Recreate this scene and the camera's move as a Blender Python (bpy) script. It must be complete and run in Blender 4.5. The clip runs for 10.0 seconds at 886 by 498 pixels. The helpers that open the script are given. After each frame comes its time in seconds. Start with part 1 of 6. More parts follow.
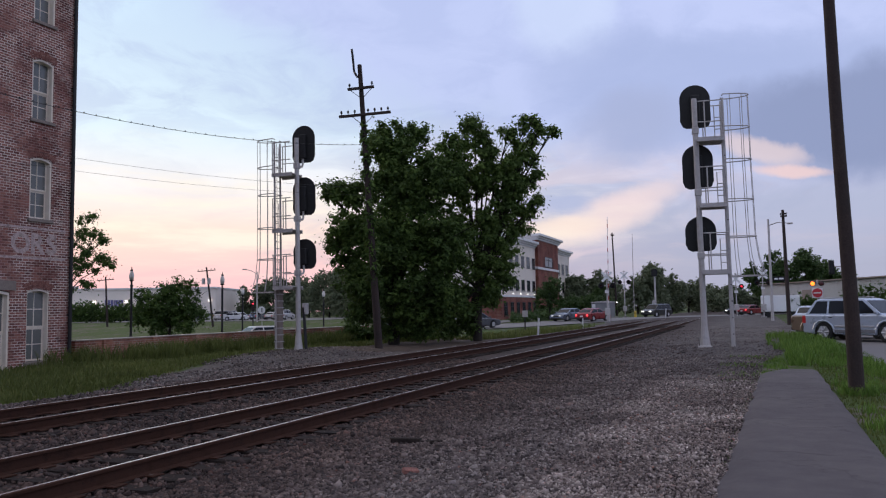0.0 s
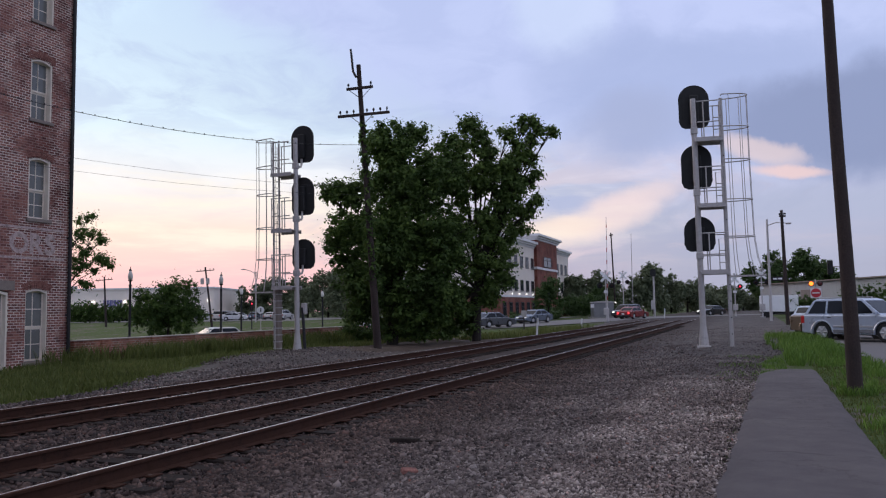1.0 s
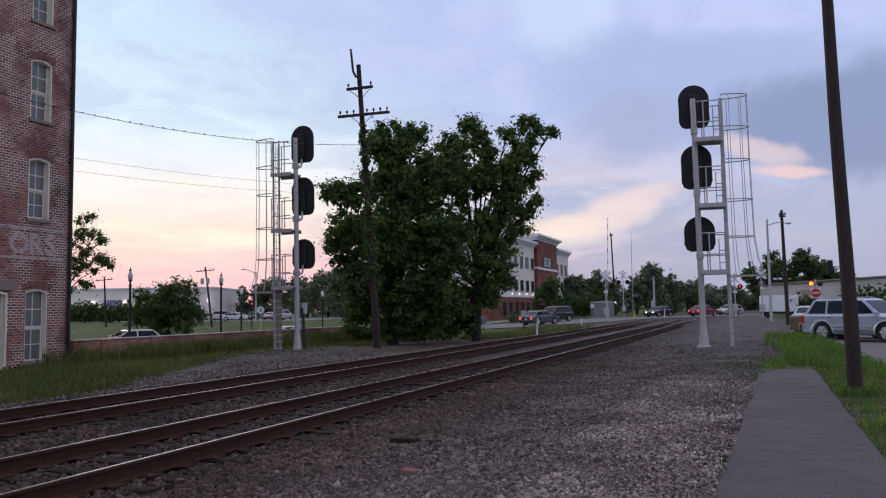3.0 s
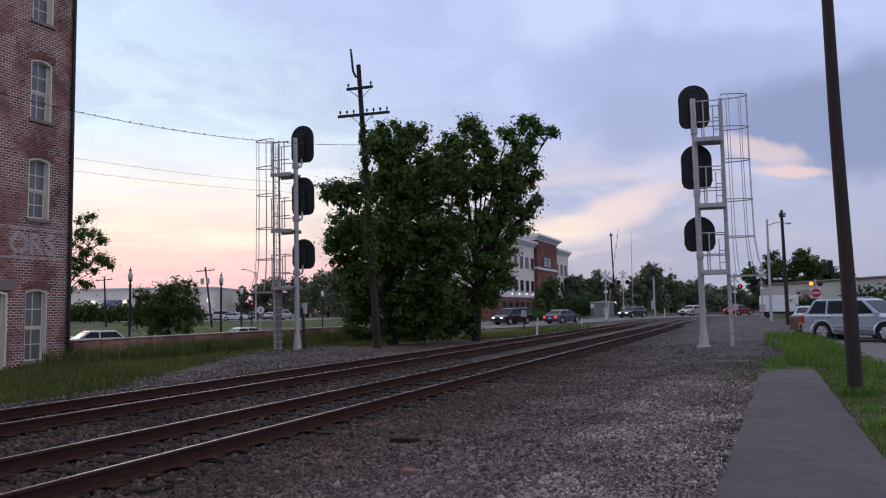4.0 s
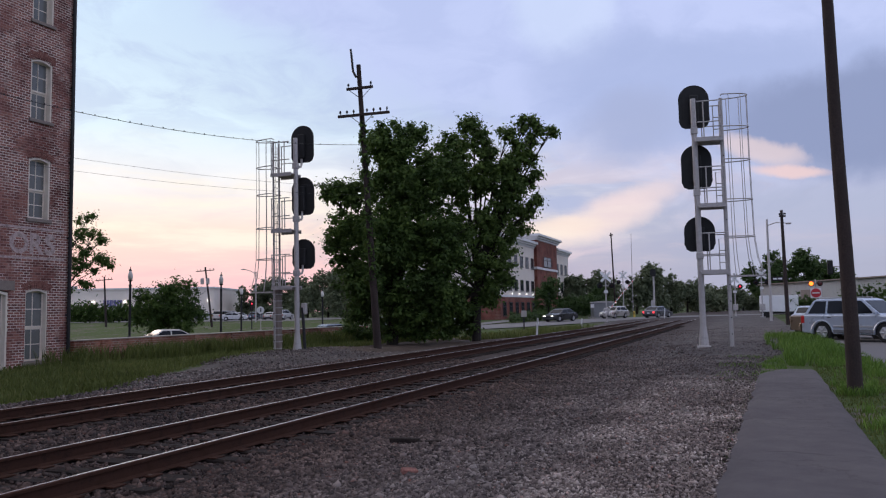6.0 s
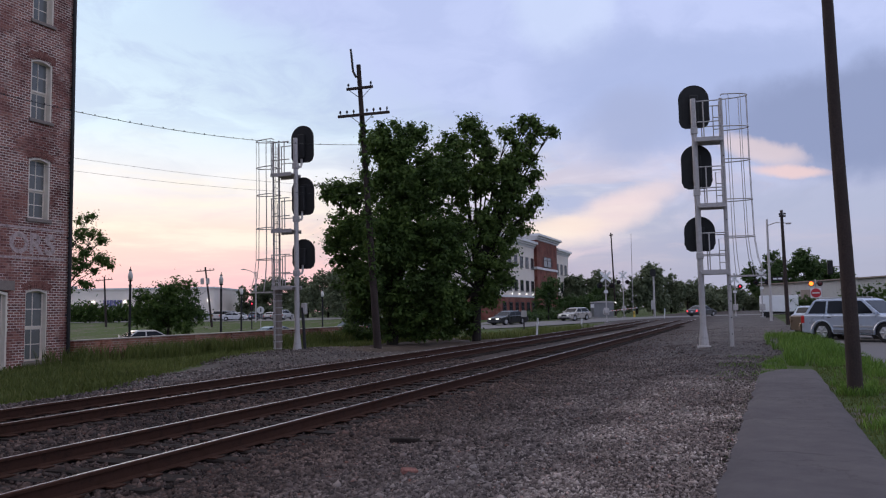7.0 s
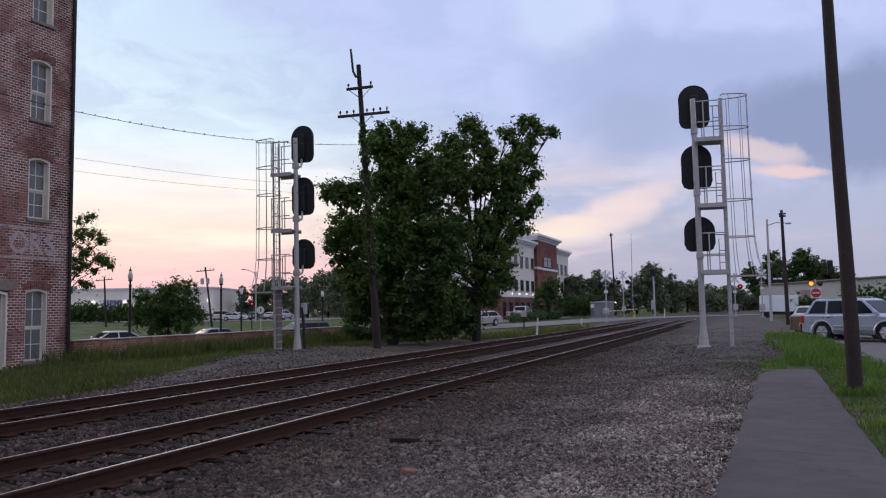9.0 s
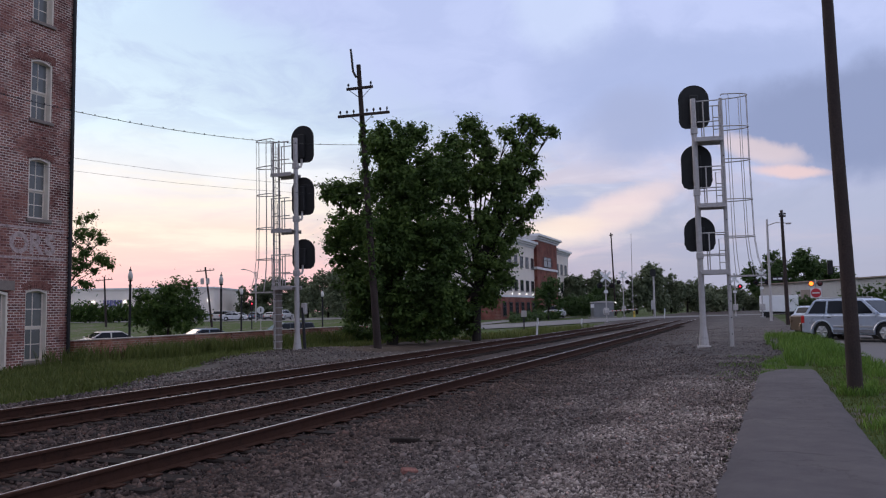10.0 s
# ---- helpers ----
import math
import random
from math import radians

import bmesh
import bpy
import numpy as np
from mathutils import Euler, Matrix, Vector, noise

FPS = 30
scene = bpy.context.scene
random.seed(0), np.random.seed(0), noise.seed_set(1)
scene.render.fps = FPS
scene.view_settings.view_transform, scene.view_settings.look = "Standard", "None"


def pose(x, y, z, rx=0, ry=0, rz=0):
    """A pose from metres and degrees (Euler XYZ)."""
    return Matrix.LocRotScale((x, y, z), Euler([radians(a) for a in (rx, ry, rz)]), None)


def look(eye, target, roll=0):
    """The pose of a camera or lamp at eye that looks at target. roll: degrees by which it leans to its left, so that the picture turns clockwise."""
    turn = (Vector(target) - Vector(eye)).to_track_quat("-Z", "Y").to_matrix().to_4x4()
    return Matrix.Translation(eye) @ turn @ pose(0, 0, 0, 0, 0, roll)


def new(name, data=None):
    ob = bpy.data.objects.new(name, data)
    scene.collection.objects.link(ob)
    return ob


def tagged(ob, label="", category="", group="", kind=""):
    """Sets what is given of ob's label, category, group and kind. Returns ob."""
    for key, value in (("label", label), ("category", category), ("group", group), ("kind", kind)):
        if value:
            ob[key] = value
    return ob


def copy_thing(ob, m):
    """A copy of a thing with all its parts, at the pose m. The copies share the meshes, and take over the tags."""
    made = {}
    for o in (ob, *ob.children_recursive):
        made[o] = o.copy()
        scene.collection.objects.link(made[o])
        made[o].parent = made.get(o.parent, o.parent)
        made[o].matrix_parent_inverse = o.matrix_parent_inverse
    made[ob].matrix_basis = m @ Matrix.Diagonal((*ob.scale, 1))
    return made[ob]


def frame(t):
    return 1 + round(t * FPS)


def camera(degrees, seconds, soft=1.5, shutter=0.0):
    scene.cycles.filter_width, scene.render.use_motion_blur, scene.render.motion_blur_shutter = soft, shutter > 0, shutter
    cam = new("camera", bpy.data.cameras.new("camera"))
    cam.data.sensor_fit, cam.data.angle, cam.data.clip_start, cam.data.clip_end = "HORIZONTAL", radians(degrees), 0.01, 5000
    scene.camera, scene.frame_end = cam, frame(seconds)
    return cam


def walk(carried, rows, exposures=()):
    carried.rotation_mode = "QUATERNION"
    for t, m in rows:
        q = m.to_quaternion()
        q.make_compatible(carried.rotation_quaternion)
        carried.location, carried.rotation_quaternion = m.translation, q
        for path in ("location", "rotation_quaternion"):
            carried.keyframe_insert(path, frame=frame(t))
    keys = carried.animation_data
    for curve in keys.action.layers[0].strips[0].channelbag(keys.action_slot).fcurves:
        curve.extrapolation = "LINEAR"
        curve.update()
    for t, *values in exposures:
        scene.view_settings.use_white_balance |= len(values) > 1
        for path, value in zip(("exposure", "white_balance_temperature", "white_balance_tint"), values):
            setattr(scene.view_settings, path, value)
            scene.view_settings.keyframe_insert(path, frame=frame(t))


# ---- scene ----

# ---------------- camera ----------------
EYE = Vector((0.0, 0.0, 1.52))


def aim(yaw, pitch, roll):
    a, b = radians(yaw), radians(pitch)
    return look(EYE, EYE + Vector((-math.sin(a) * math.cos(b), math.cos(a) * math.cos(b), math.sin(b))), roll)


cam = camera(58.5, 10.0, soft=1.2, shutter=0.4)
walk(cam, [(0.0, aim(21.41, 4.38, -0.86)), (0.35, aim(21.345, 4.38, -0.86)), (0.7, aim(21.33, 4.38, -0.86)),
           (10.0, aim(21.33, 4.38, -0.86))])


# ---------------- light ----------------
def lin(r, g, b):
    """Linear colour from 0-255 display values."""
    return tuple(((c / 255 + 0.055) / 1.055) ** 2.4 if c > 10 else c / 255 / 12.92 for c in (r, g, b)) + (1.0,)


class Nodes:
    """Short hand for building node trees."""

    def __init__(self, tree):
        self.t = tree

    def add(self, kind, ins=None, **props):
        n = self.t.nodes.new(kind)
        for k, v in props.items():
            set_prop(n, k, v)
        for k, v in (ins or {}).items():
            if isinstance(v, bpy.types.NodeSocket):
                self.t.links.new(v, n.inputs[k])
            else:
                n.inputs[k].default_value = v
        return n

    def math(self, op, a, b=0.0, c=0.0, clamp=False):
        n = self.add("ShaderNodeMath", {0: a, 1: b, 2: c})
        n.operation, n.use_clamp = op, clamp
        return n.outputs[0]

    def ramp(self, fac, stops, mode="LINEAR"):
        n = self.add("ShaderNodeValToRGB", {0: fac})
        n.color_ramp.interpolation = mode
        els = n.color_ramp.elements
        while len(els) < len(stops):
            els.new(0.5)
        for e, (p, c) in zip(els, stops):
            e.position, e.color = p, c if len(c) == 4 else (*c, 1)
        return n.outputs[0]

    def mix(self, fac, a, b, blend="MIX"):
        n = self.add("ShaderNodeMix")
        n.data_type, n.blend_type = "RGBA", blend
        for k, v in ((0, fac), (6, a), (7, b)):
            if isinstance(v, bpy.types.NodeSocket):
                self.t.links.new(v, n.inputs[k])
            else:
                n.inputs[k].default_value = v if k == 0 or len(v) == 4 else (*v, 1)
        return n.outputs[2]

    def noise(self, vec, scale, detail=4.0, rough=0.55, color=False):
        n = self.add("ShaderNodeTexNoise", {"Scale": scale, "Detail": detail, "Roughness": rough})
        if vec is not None:
            self.t.links.new(vec, n.inputs["Vector"])
        return n.outputs[1 if color else 0]

    def span(self, v, a, b, c=0.0, d=1.0):
        n = self.add("ShaderNodeMapRange", {0: v, 1: a, 2: b, 3: c, 4: d})
        n.interpolation_type = "SMOOTHSTEP"
        return n.outputs[0]


def set_prop(node, key, value):
    if key == "bands":
        node.bands_direction = value
    elif key == "sky":
        node.sky_type = value
    elif key == "feature":
        node.feature = value


SUN_AZ = 58.0      # degrees from +Y towards -X, where the sun has gone down
SUN_EL = 3.0


def make_world():
    w = bpy.data.worlds.new("dusk_sky")
    scene.world = w
    w.use_nodes = True
    t = w.node_tree
    t.nodes.clear()
    N = Nodes(t)
    sky = N.add("ShaderNodeTexSky", sky="NISHITA")
    sky.sun_disc, sky.sun_elevation, sky.sun_rotation = False, radians(SUN_EL), radians(-SUN_AZ)
    sky.air_density, sky.dust_density = 1.2, 2.0
    d = N.add("ShaderNodeTexCoord").outputs["Generated"]
    sep = N.add("ShaderNodeSeparateXYZ", {0: d})
    x, y, z = sep.outputs
    up = N.math("MAXIMUM", z, 0.0)
    # 1 towards the sunset, 0 away from it
    az = radians(SUN_AZ)
    side = N.math("ADD", N.math("MULTIPLY", x, -math.sin(az)), N.math("MULTIPLY", y, math.cos(az)))
    warm = N.span(side, 0.52, 0.97)
    west = N.ramp(up, [(0.0, lin(255, 194, 204)), (0.045, lin(255, 207, 210)), (0.10, lin(255, 230, 218)),
                       (0.155, lin(250, 248, 250)), (0.22, lin(222, 243, 255)), (0.42, lin(206, 232, 255)),
                       (0.7, lin(222, 224, 242)), (1.0, lin(228, 220, 224))])
    east = N.ramp(up, [(0.0, lin(174, 175, 197)), (0.05, lin(180, 184, 208)), (0.12, lin(196, 198, 224)),
                       (0.2, lin(196, 207, 245)), (0.33, lin(200, 213, 252)), (0.5, lin(200, 213, 250)),
                       (0.75, lin(224, 222, 234)), (1.0, lin(232, 224, 226))])
    clear = N.mix(warm, east, west)
    # cloud layer, drawn out towards the horizon
    inv = N.math("DIVIDE", 1.0, N.math("ADD", up, 0.22))
    plane = N.add("ShaderNodeCombineXYZ", {0: N.math("MULTIPLY", x, inv), 1: N.math("MULTIPLY", y, inv), 2: 1.35}).outputs[0]
    warp = N.noise(plane, 1.4, 3.0, 0.5, True)
    bent = N.add("ShaderNodeVectorMath", {0: plane, 1: warp}).outputs[0]
    big = N.noise(bent, 0.75, 7.0, 0.55)
    fine = N.noise(bent, 2.4, 9.0, 0.6)
    both = N.math("ADD", N.math("MULTIPLY", big, 0.7), N.math("MULTIPLY", fine, 0.3))
    cover = N.span(both, 0.455, 0.55)
    away = N.span(side, 0.985, 0.70)
    dark = N.ramp(up, [(0.0, lin(172, 173, 194)), (0.12, lin(158, 169, 202)), (0.3, lin(162, 177, 219)), (0.5, lin(180, 195, 238)), (0.8, lin(206, 206, 224)), (1.0, lin(214, 208, 216))])
    c1 = N.mix(N.math("MULTIPLY", cover, N.math("MULTIPLY_ADD", away, 0.50, 0.10)), clear, dark)
    # lit banks low down
    low = N.math("MULTIPLY", N.span(up, 0.03, 0.09), N.span(up, 0.27, 0.15))
    bank = N.math("MULTIPLY", N.span(N.noise(bent, 1.5, 8.0, 0.6), 0.48, 0.62), low)
    c2 = N.mix(N.math("MULTIPLY", N.math("MULTIPLY", bank, N.span(side, 0.42, 0.66, 0.15, 0.3)), away), c1, lin(248, 220, 218))
    # heavier grey away from the sunset
    c2 = N.mix(N.math("MULTIPLY", N.span(side, 0.66, 0.30), N.span(up, 0.75, 0.45, 0.0, 0.5)), c2, dark)
    # single clouds, by bearing and height in degrees, with torn edges
    deg = 180.0 / math.pi
    bearing = N.math("MULTIPLY", N.math("ARCTAN2", N.math("MULTIPLY", x, -1.0), y), deg)
    height = N.math("MULTIPLY", N.math("ARCSINE", z), deg)
    torn = N.add("ShaderNodeSeparateXYZ", {0: N.noise(d, 7.0, 8.0, 0.62, True)}).outputs
    coarse = N.add("ShaderNodeSeparateXYZ", {0: N.noise(d, 2.6, 3.0, 0.5, True)}).outputs

    def cloud(under, a, e, ra, re, tilt, color, amount, ragged=5.0, soft=0.1):
        """One cloud: bearing, height, half width, half height, its slope, colour and thickness."""
        da = N.math("ADD", N.math("SUBTRACT", bearing, a), N.math("MULTIPLY_ADD", coarse[0], ragged * 2, -ragged))
        da = N.math("ADD", da, N.math("MULTIPLY_ADD", torn[0], ragged * 1.6, -ragged * 0.8))
        de = N.math("ADD", N.math("SUBTRACT", height, e), N.math("MULTIPLY_ADD", torn[1], ragged * 0.9, -ragged * 0.45))
        de = N.math("ADD", de, N.math("MULTIPLY", da, -tilt))
        u, v = N.math("DIVIDE", da, ra), N.math("DIVIDE", de, re)
        r2 = N.math("ADD", N.math("MULTIPLY", u, u), N.math("MULTIPLY", v, v))
        return N.mix(N.span(r2, 1.35, soft, 0.0, amount), under, color)

    c2 = cloud(c2, 10.0, 27.0, 30.0, 15.0, 0.10, lin(194, 205, 246), 0.85, 8.0, 0.75)
    c2 = N.mix(N.math("MULTIPLY", N.span(N.noise(bent, 3.2, 8.0, 0.62), 0.44, 0.62), N.span(height, 9.0, 15.0, 0.0, 0.35)), c2, lin(170, 184, 228))
    c2 = cloud(c2, 12.0, 24.0, 5.0, 7.0, 0.0, lin(212, 226, 254), 0.55, 4.0, 0.3)
    c2 = cloud(c2, 1.0, 14.5, 15.0, 4.2, 0.10, lin(168, 182, 224), 0.8, 6.0, 0.4)
    c2 = cloud(c2, -9.0, 11.5, 11.0, 3.6, 0.05, lin(140, 152, 190), 0.9, 5.0, 0.35)
    c2 = cloud(c2, 7.5, 12.6, 5.0, 2.8, 0.0, lin(166, 176, 212), 0.7, 4.0)
    c2 = cloud(c2, 9.5, 6.6, 6.5, 1.5, -0.30, lin(248, 224, 222), 0.75, 2.6)
    c2 = cloud(c2, 14.0, 5.6, 4.5, 0.9, -0.1, lin(252, 232, 218), 0.7, 2.0)
    c2 = cloud(c2, 13.0, 7.6, 2.6, 1.1, 0.10, lin(176, 186, 220), 0.8, 2.0)
    c2 = cloud(c2, -1.0, 10.4, 2.6, 0.9, 0.3, lin(232, 212, 214), 0.7, 3.4)
    c2 = cloud(c2, -2.6, 8.9, 2.6, 0.45, 0.12, lin(242, 210, 208), 0.8, 2.4)
    c2 = cloud(c2, -4.0, 6.6, 8.0, 1.4, 0.02, lin(176, 184, 212), 0.6, 3.0)
    # thin cream streaks over the sunset
    long = N.add("ShaderNodeCombineXYZ", {0: N.math("MULTIPLY", x, 2.2), 1: N.math("MULTIPLY", y, 2.2), 2: N.math("MULTIPLY", z, 16.0)}).outputs[0]
    streak = N.span(N.noise(long, 1.6, 7.0, 0.6), 0.46, 0.66)
    band = N.math("MULTIPLY", N.span(up, 0.02, 0.09), N.span(up, 0.24, 0.13))
    c2 = N.mix(N.math("MULTIPLY", N.math("MULTIPLY", streak, band), N.math("MULTIPLY", warm, 0.8)), c2, lin(255, 247, 232))
    c3 = N.mix(0.06, c2, N.mix(1.0, sky.outputs[0], (0.10, 0.10, 0.10), "MULTIPLY"))
    bg = N.add("ShaderNodeBackground", {0: c3, 1: 1.09})
    out = N.add("ShaderNodeOutputWorld")
    t.links.new(bg.outputs[0], out.inputs[0])


make_world()
sun = new("sun", bpy.data.lights.new("sun", "SUN"))
sun.data.energy, sun.data.angle, sun.data.color = 0.5, radians(20), (1.0, 0.78, 0.66)
sun.matrix_world = look((-30, 19, 9), (0, 0, 0))


# ---------------- materials ----------------
MATS = {}


def material(name, colors, rough=0.8, metal=0.0, scale=3.0, fine=40.0, bump=0.3, bump_dist=0.01, spec=0.5, contrast=(0.35, 0.65)):
    """A surface whose colour wanders between the given ones at a large and a small scale."""
    if name in MATS:
        return MATS[name]
    m = bpy.data.materials.new(name)
    m.use_nodes = True
    t = m.node_tree
    N = Nodes(t)
    b = t.nodes["Principled BSDF"]
    co = N.add("ShaderNodeTexCoord").outputs["Object"]
    n1, n2 = N.noise(co, scale, 5.0, 0.6), N.noise(co, fine, 3.0, 0.6)
    f = N.math("ADD", N.math("MULTIPLY", n1, 0.6), N.math("MULTIPLY", n2, 0.4))
    stops = [(contrast[0] + (contrast[1] - contrast[0]) * i / max(1, len(colors) - 1), c) for i, c in enumerate(colors)]
    t.links.new(N.ramp(f, stops), b.inputs["Base Color"])
    r = N.span(n1, 0.3, 0.7, max(0.02, rough - 0.08), min(1.0, rough + 0.08))
    t.links.new(r, b.inputs["Roughness"])
    b.inputs["Metallic"].default_value = metal
    b.inputs["Specular IOR Level"].default_value = spec
    if bump:
        bn = N.add("ShaderNodeBump", {"Strength": bump, "Distance": bump_dist, "Height": f})
        t.links.new(bn.outputs[0], b.inputs["Normal"])
    MATS[name] = m
    return m


def glow(name, color, strength):
    if name in MATS:
        return MATS[name]
    m = bpy.data.materials.new(name)
    m.use_nodes = True
    b = m.node_tree.nodes["Principled BSDF"]
    b.inputs["Base Color"].default_value = (*color, 1)
    b.inputs["Emission Color"].default_value = (*color, 1)
    b.inputs["Emission Strength"].default_value = strength
    MATS[name] = m
    return m


def leafy(name, c0, c1, c2, rough=0.6):
    """Leaves: each one of its own shade, letting some light through."""
    m = bpy.data.materials.new(name)
    m.use_nodes = True
    t = m.node_tree
    N = Nodes(t)
    b = t.nodes["Principled BSDF"]
    isl = N.add("ShaderNodeNewGeometry").outputs["Random Per Island"]
    co = N.add("ShaderNodeTexCoord").outputs["Object"]
    f = N.math("ADD", N.math("MULTIPLY", isl, 0.3), N.math("MULTIPLY", N.noise(co, 0.5, 3.0), 0.7))
    c = N.ramp(f, [(0.25, c0), (0.5, c1), (0.75, c2)])
    t.links.new(c, b.inputs["Base Color"])
    b.inputs["Roughness"].default_value = rough
    b.inputs["Specular IOR Level"].default_value = 0.25
    tr = N.add("ShaderNodeBsdfTranslucent", {0: c})
    mx = N.add("ShaderNodeMixShader", {0: 0.3, 1: b.outputs[0], 2: tr.outputs[0]})
    t.links.new(mx.outputs[0], t.nodes["Material Output"].inputs[0])
    return m


def brick_material(name, c1, c2, mortar, bw=0.25, bh=0.098, axis="yz", faded=None):
    m = bpy.data.materials.new(name)
    m.use_nodes = True
    t = m.node_tree
    N = Nodes(t)
    b = t.nodes["Principled BSDF"]
    co = N.add("ShaderNodeTexCoord").outputs["Object"]
    s = N.add("ShaderNodeSeparateXYZ", {0: co})
    u = s.outputs[1] if axis == "yz" else s.outputs[0]
    uv = N.add("ShaderNodeCombineXYZ", {0: u, 1: s.outputs[2], 2: 0.0}).outputs[0]
    br = N.add("ShaderNodeTexBrick", {"Vector": uv, "Color1": (0, 0, 0, 1), "Color2": (1, 1, 1, 1), "Mortar": (0.5, 0.5, 0.5, 1), "Scale": 1.0,
                                      "Mortar Size": 0.013, "Mortar Smooth": 0.3, "Brick Width": bw, "Row Height": bh})
    shade = N.mix(br.outputs[0], c1, c2)
    big = N.noise(co, 0.55, 5.0, 0.6)
    shade = N.mix(N.span(big, 0.42, 0.62), shade, N.mix(1.0, shade, (0.52, 0.38, 0.38), "MULTIPLY"))
    worn = N.noise(co, 1.7, 6.0, 0.7)
    shade = N.mix(N.span(worn, 0.54, 0.74, 0.0, 0.35), shade, faded or mortar)
    lime = N.span(N.noise(co, 0.8, 4.0, 0.6), 0.38, 0.58, 0.2, 1.0)
    c = N.mix(N.math("MULTIPLY", br.outputs[1], lime), shade, mortar)
    t.links.new(c, b.inputs["Base Color"])
    b.inputs["Roughness"].default_value = 0.9
    h = N.math("ADD", N.math("MULTIPLY", br.outputs[1], -1.0), N.math("MULTIPLY", N.noise(co, 60.0), 0.5))
    bn = N.add("ShaderNodeBump", {"Strength": 0.7, "Distance": 0.012, "Height": h})
    t.links.new(bn.outputs[0], b.inputs["Normal"])
    return m


def glass_material(name, tint, rough=0.05, spec=0.4):
    if name in MATS:
        return MATS[name]
    m = bpy.data.materials.new(name)
    m.use_nodes = True
    N = Nodes(m.node_tree)
    b = m.node_tree.nodes["Principled BSDF"]
    co = N.add("ShaderNodeTexCoord").outputs["Object"]
    n = N.noise(co, 2.0, 3.0)
    m.node_tree.links.new(N.mix(n, tint, tuple(c * 1.6 for c in tint)), b.inputs["Base Color"])
    b.inputs["Roughness"].default_value = rough
    b.inputs["Specular IOR Level"].default_value = spec
    MATS[name] = m
    return m


M_BRICK = brick_material("old_red_brick", (0.16, 0.060, 0.052), (0.36, 0.15, 0.12), (0.78, 0.68, 0.61))
M_WALLBRICK = brick_material("wall_brick", (0.28, 0.105, 0.07), (0.46, 0.20, 0.13), (0.46, 0.36, 0.30), faded=(0.55, 0.44, 0.38))
# darker copy of the mill brick: shade of the end wall painted in
M_SHADEBRICK = brick_material("shaded_end_brick", (0.10, 0.035, 0.04), (0.15, 0.055, 0.055), (0.2, 0.16, 0.15), axis="xz")
M_ARCH = material("arch_brick", [(0.13, 0.05, 0.042), (0.24, 0.10, 0.08), (0.36, 0.18, 0.15)], 0.9, scale=6, fine=50)
M_CREAM = material("cream_paint", [(0.72, 0.63, 0.53), (0.84, 0.75, 0.65)], 0.7, scale=4, fine=60, bump=0.15)
M_SILL = material("sill_stone", [(0.20, 0.16, 0.14), (0.30, 0.25, 0.22)], 0.9, scale=5, fine=60)
M_GLASS = glass_material("window_glass", (0.125, 0.128, 0.124), 0.08, 0.45)
M_DARKGLASS = glass_material("dark_glass", (0.006, 0.007, 0.009), 0.08, 0.22)
M_BLIND = material("blind", [(0.26, 0.26, 0.27), (0.34, 0.34, 0.35)], 0.8, scale=3, fine=20, bump=0)
M_STEEL = material("galvanised_steel", [(0.34, 0.32, 0.32), (0.50, 0.47, 0.46), (0.41, 0.375, 0.365)], 0.55, 0.15, scale=4, fine=50, bump=0.15, bump_dist=0.003)
M_BLACK = material("matt_black_paint", [(0.008, 0.008, 0.009), (0.014, 0.014, 0.015)], 0.7, scale=5, fine=50, bump=0.1)
M_IRON = material("black_iron", [(0.010, 0.010, 0.012), (0.022, 0.021, 0.022)], 0.5, 0.2, scale=6, fine=60, bump=0.1)
M_POLE = material("creosote_wood", [(0.020, 0.013, 0.011), (0.038, 0.025, 0.022), (0.060, 0.042, 0.037)], 0.9, scale=2.0, fine=35, bump=0.5)
M_BARK = material("bark", [(0.016, 0.012, 0.010), (0.040, 0.031, 0.024)], 0.95, scale=4, fine=30, bump=0.8, bump_dist=0.03)
M_RUST = material("rusty_rail", [(0.028, 0.014, 0.010), (0.060, 0.028, 0.019), (0.042, 0.021, 0.014)], 0.9, 0.0, scale=5, fine=60, spec=0.15)
M_RAILTOP = material("polished_rail", [(0.58, 0.52, 0.48), (0.70, 0.64, 0.59)], 0.28, 0.9, scale=2, fine=30, bump=0.05)
M_TIE = material("tie_wood", [(0.012, 0.009, 0.008), (0.028, 0.021, 0.018), (0.046, 0.036, 0.031)], 0.95, scale=4, fine=45, bump=0.6, spec=0.2)
M_ASPHALT = material("asphalt", [(0.12, 0.113, 0.115), (0.165, 0.155, 0.156)], 0.9, scale=0.9, fine=90, bump=0.4, bump_dist=0.006)
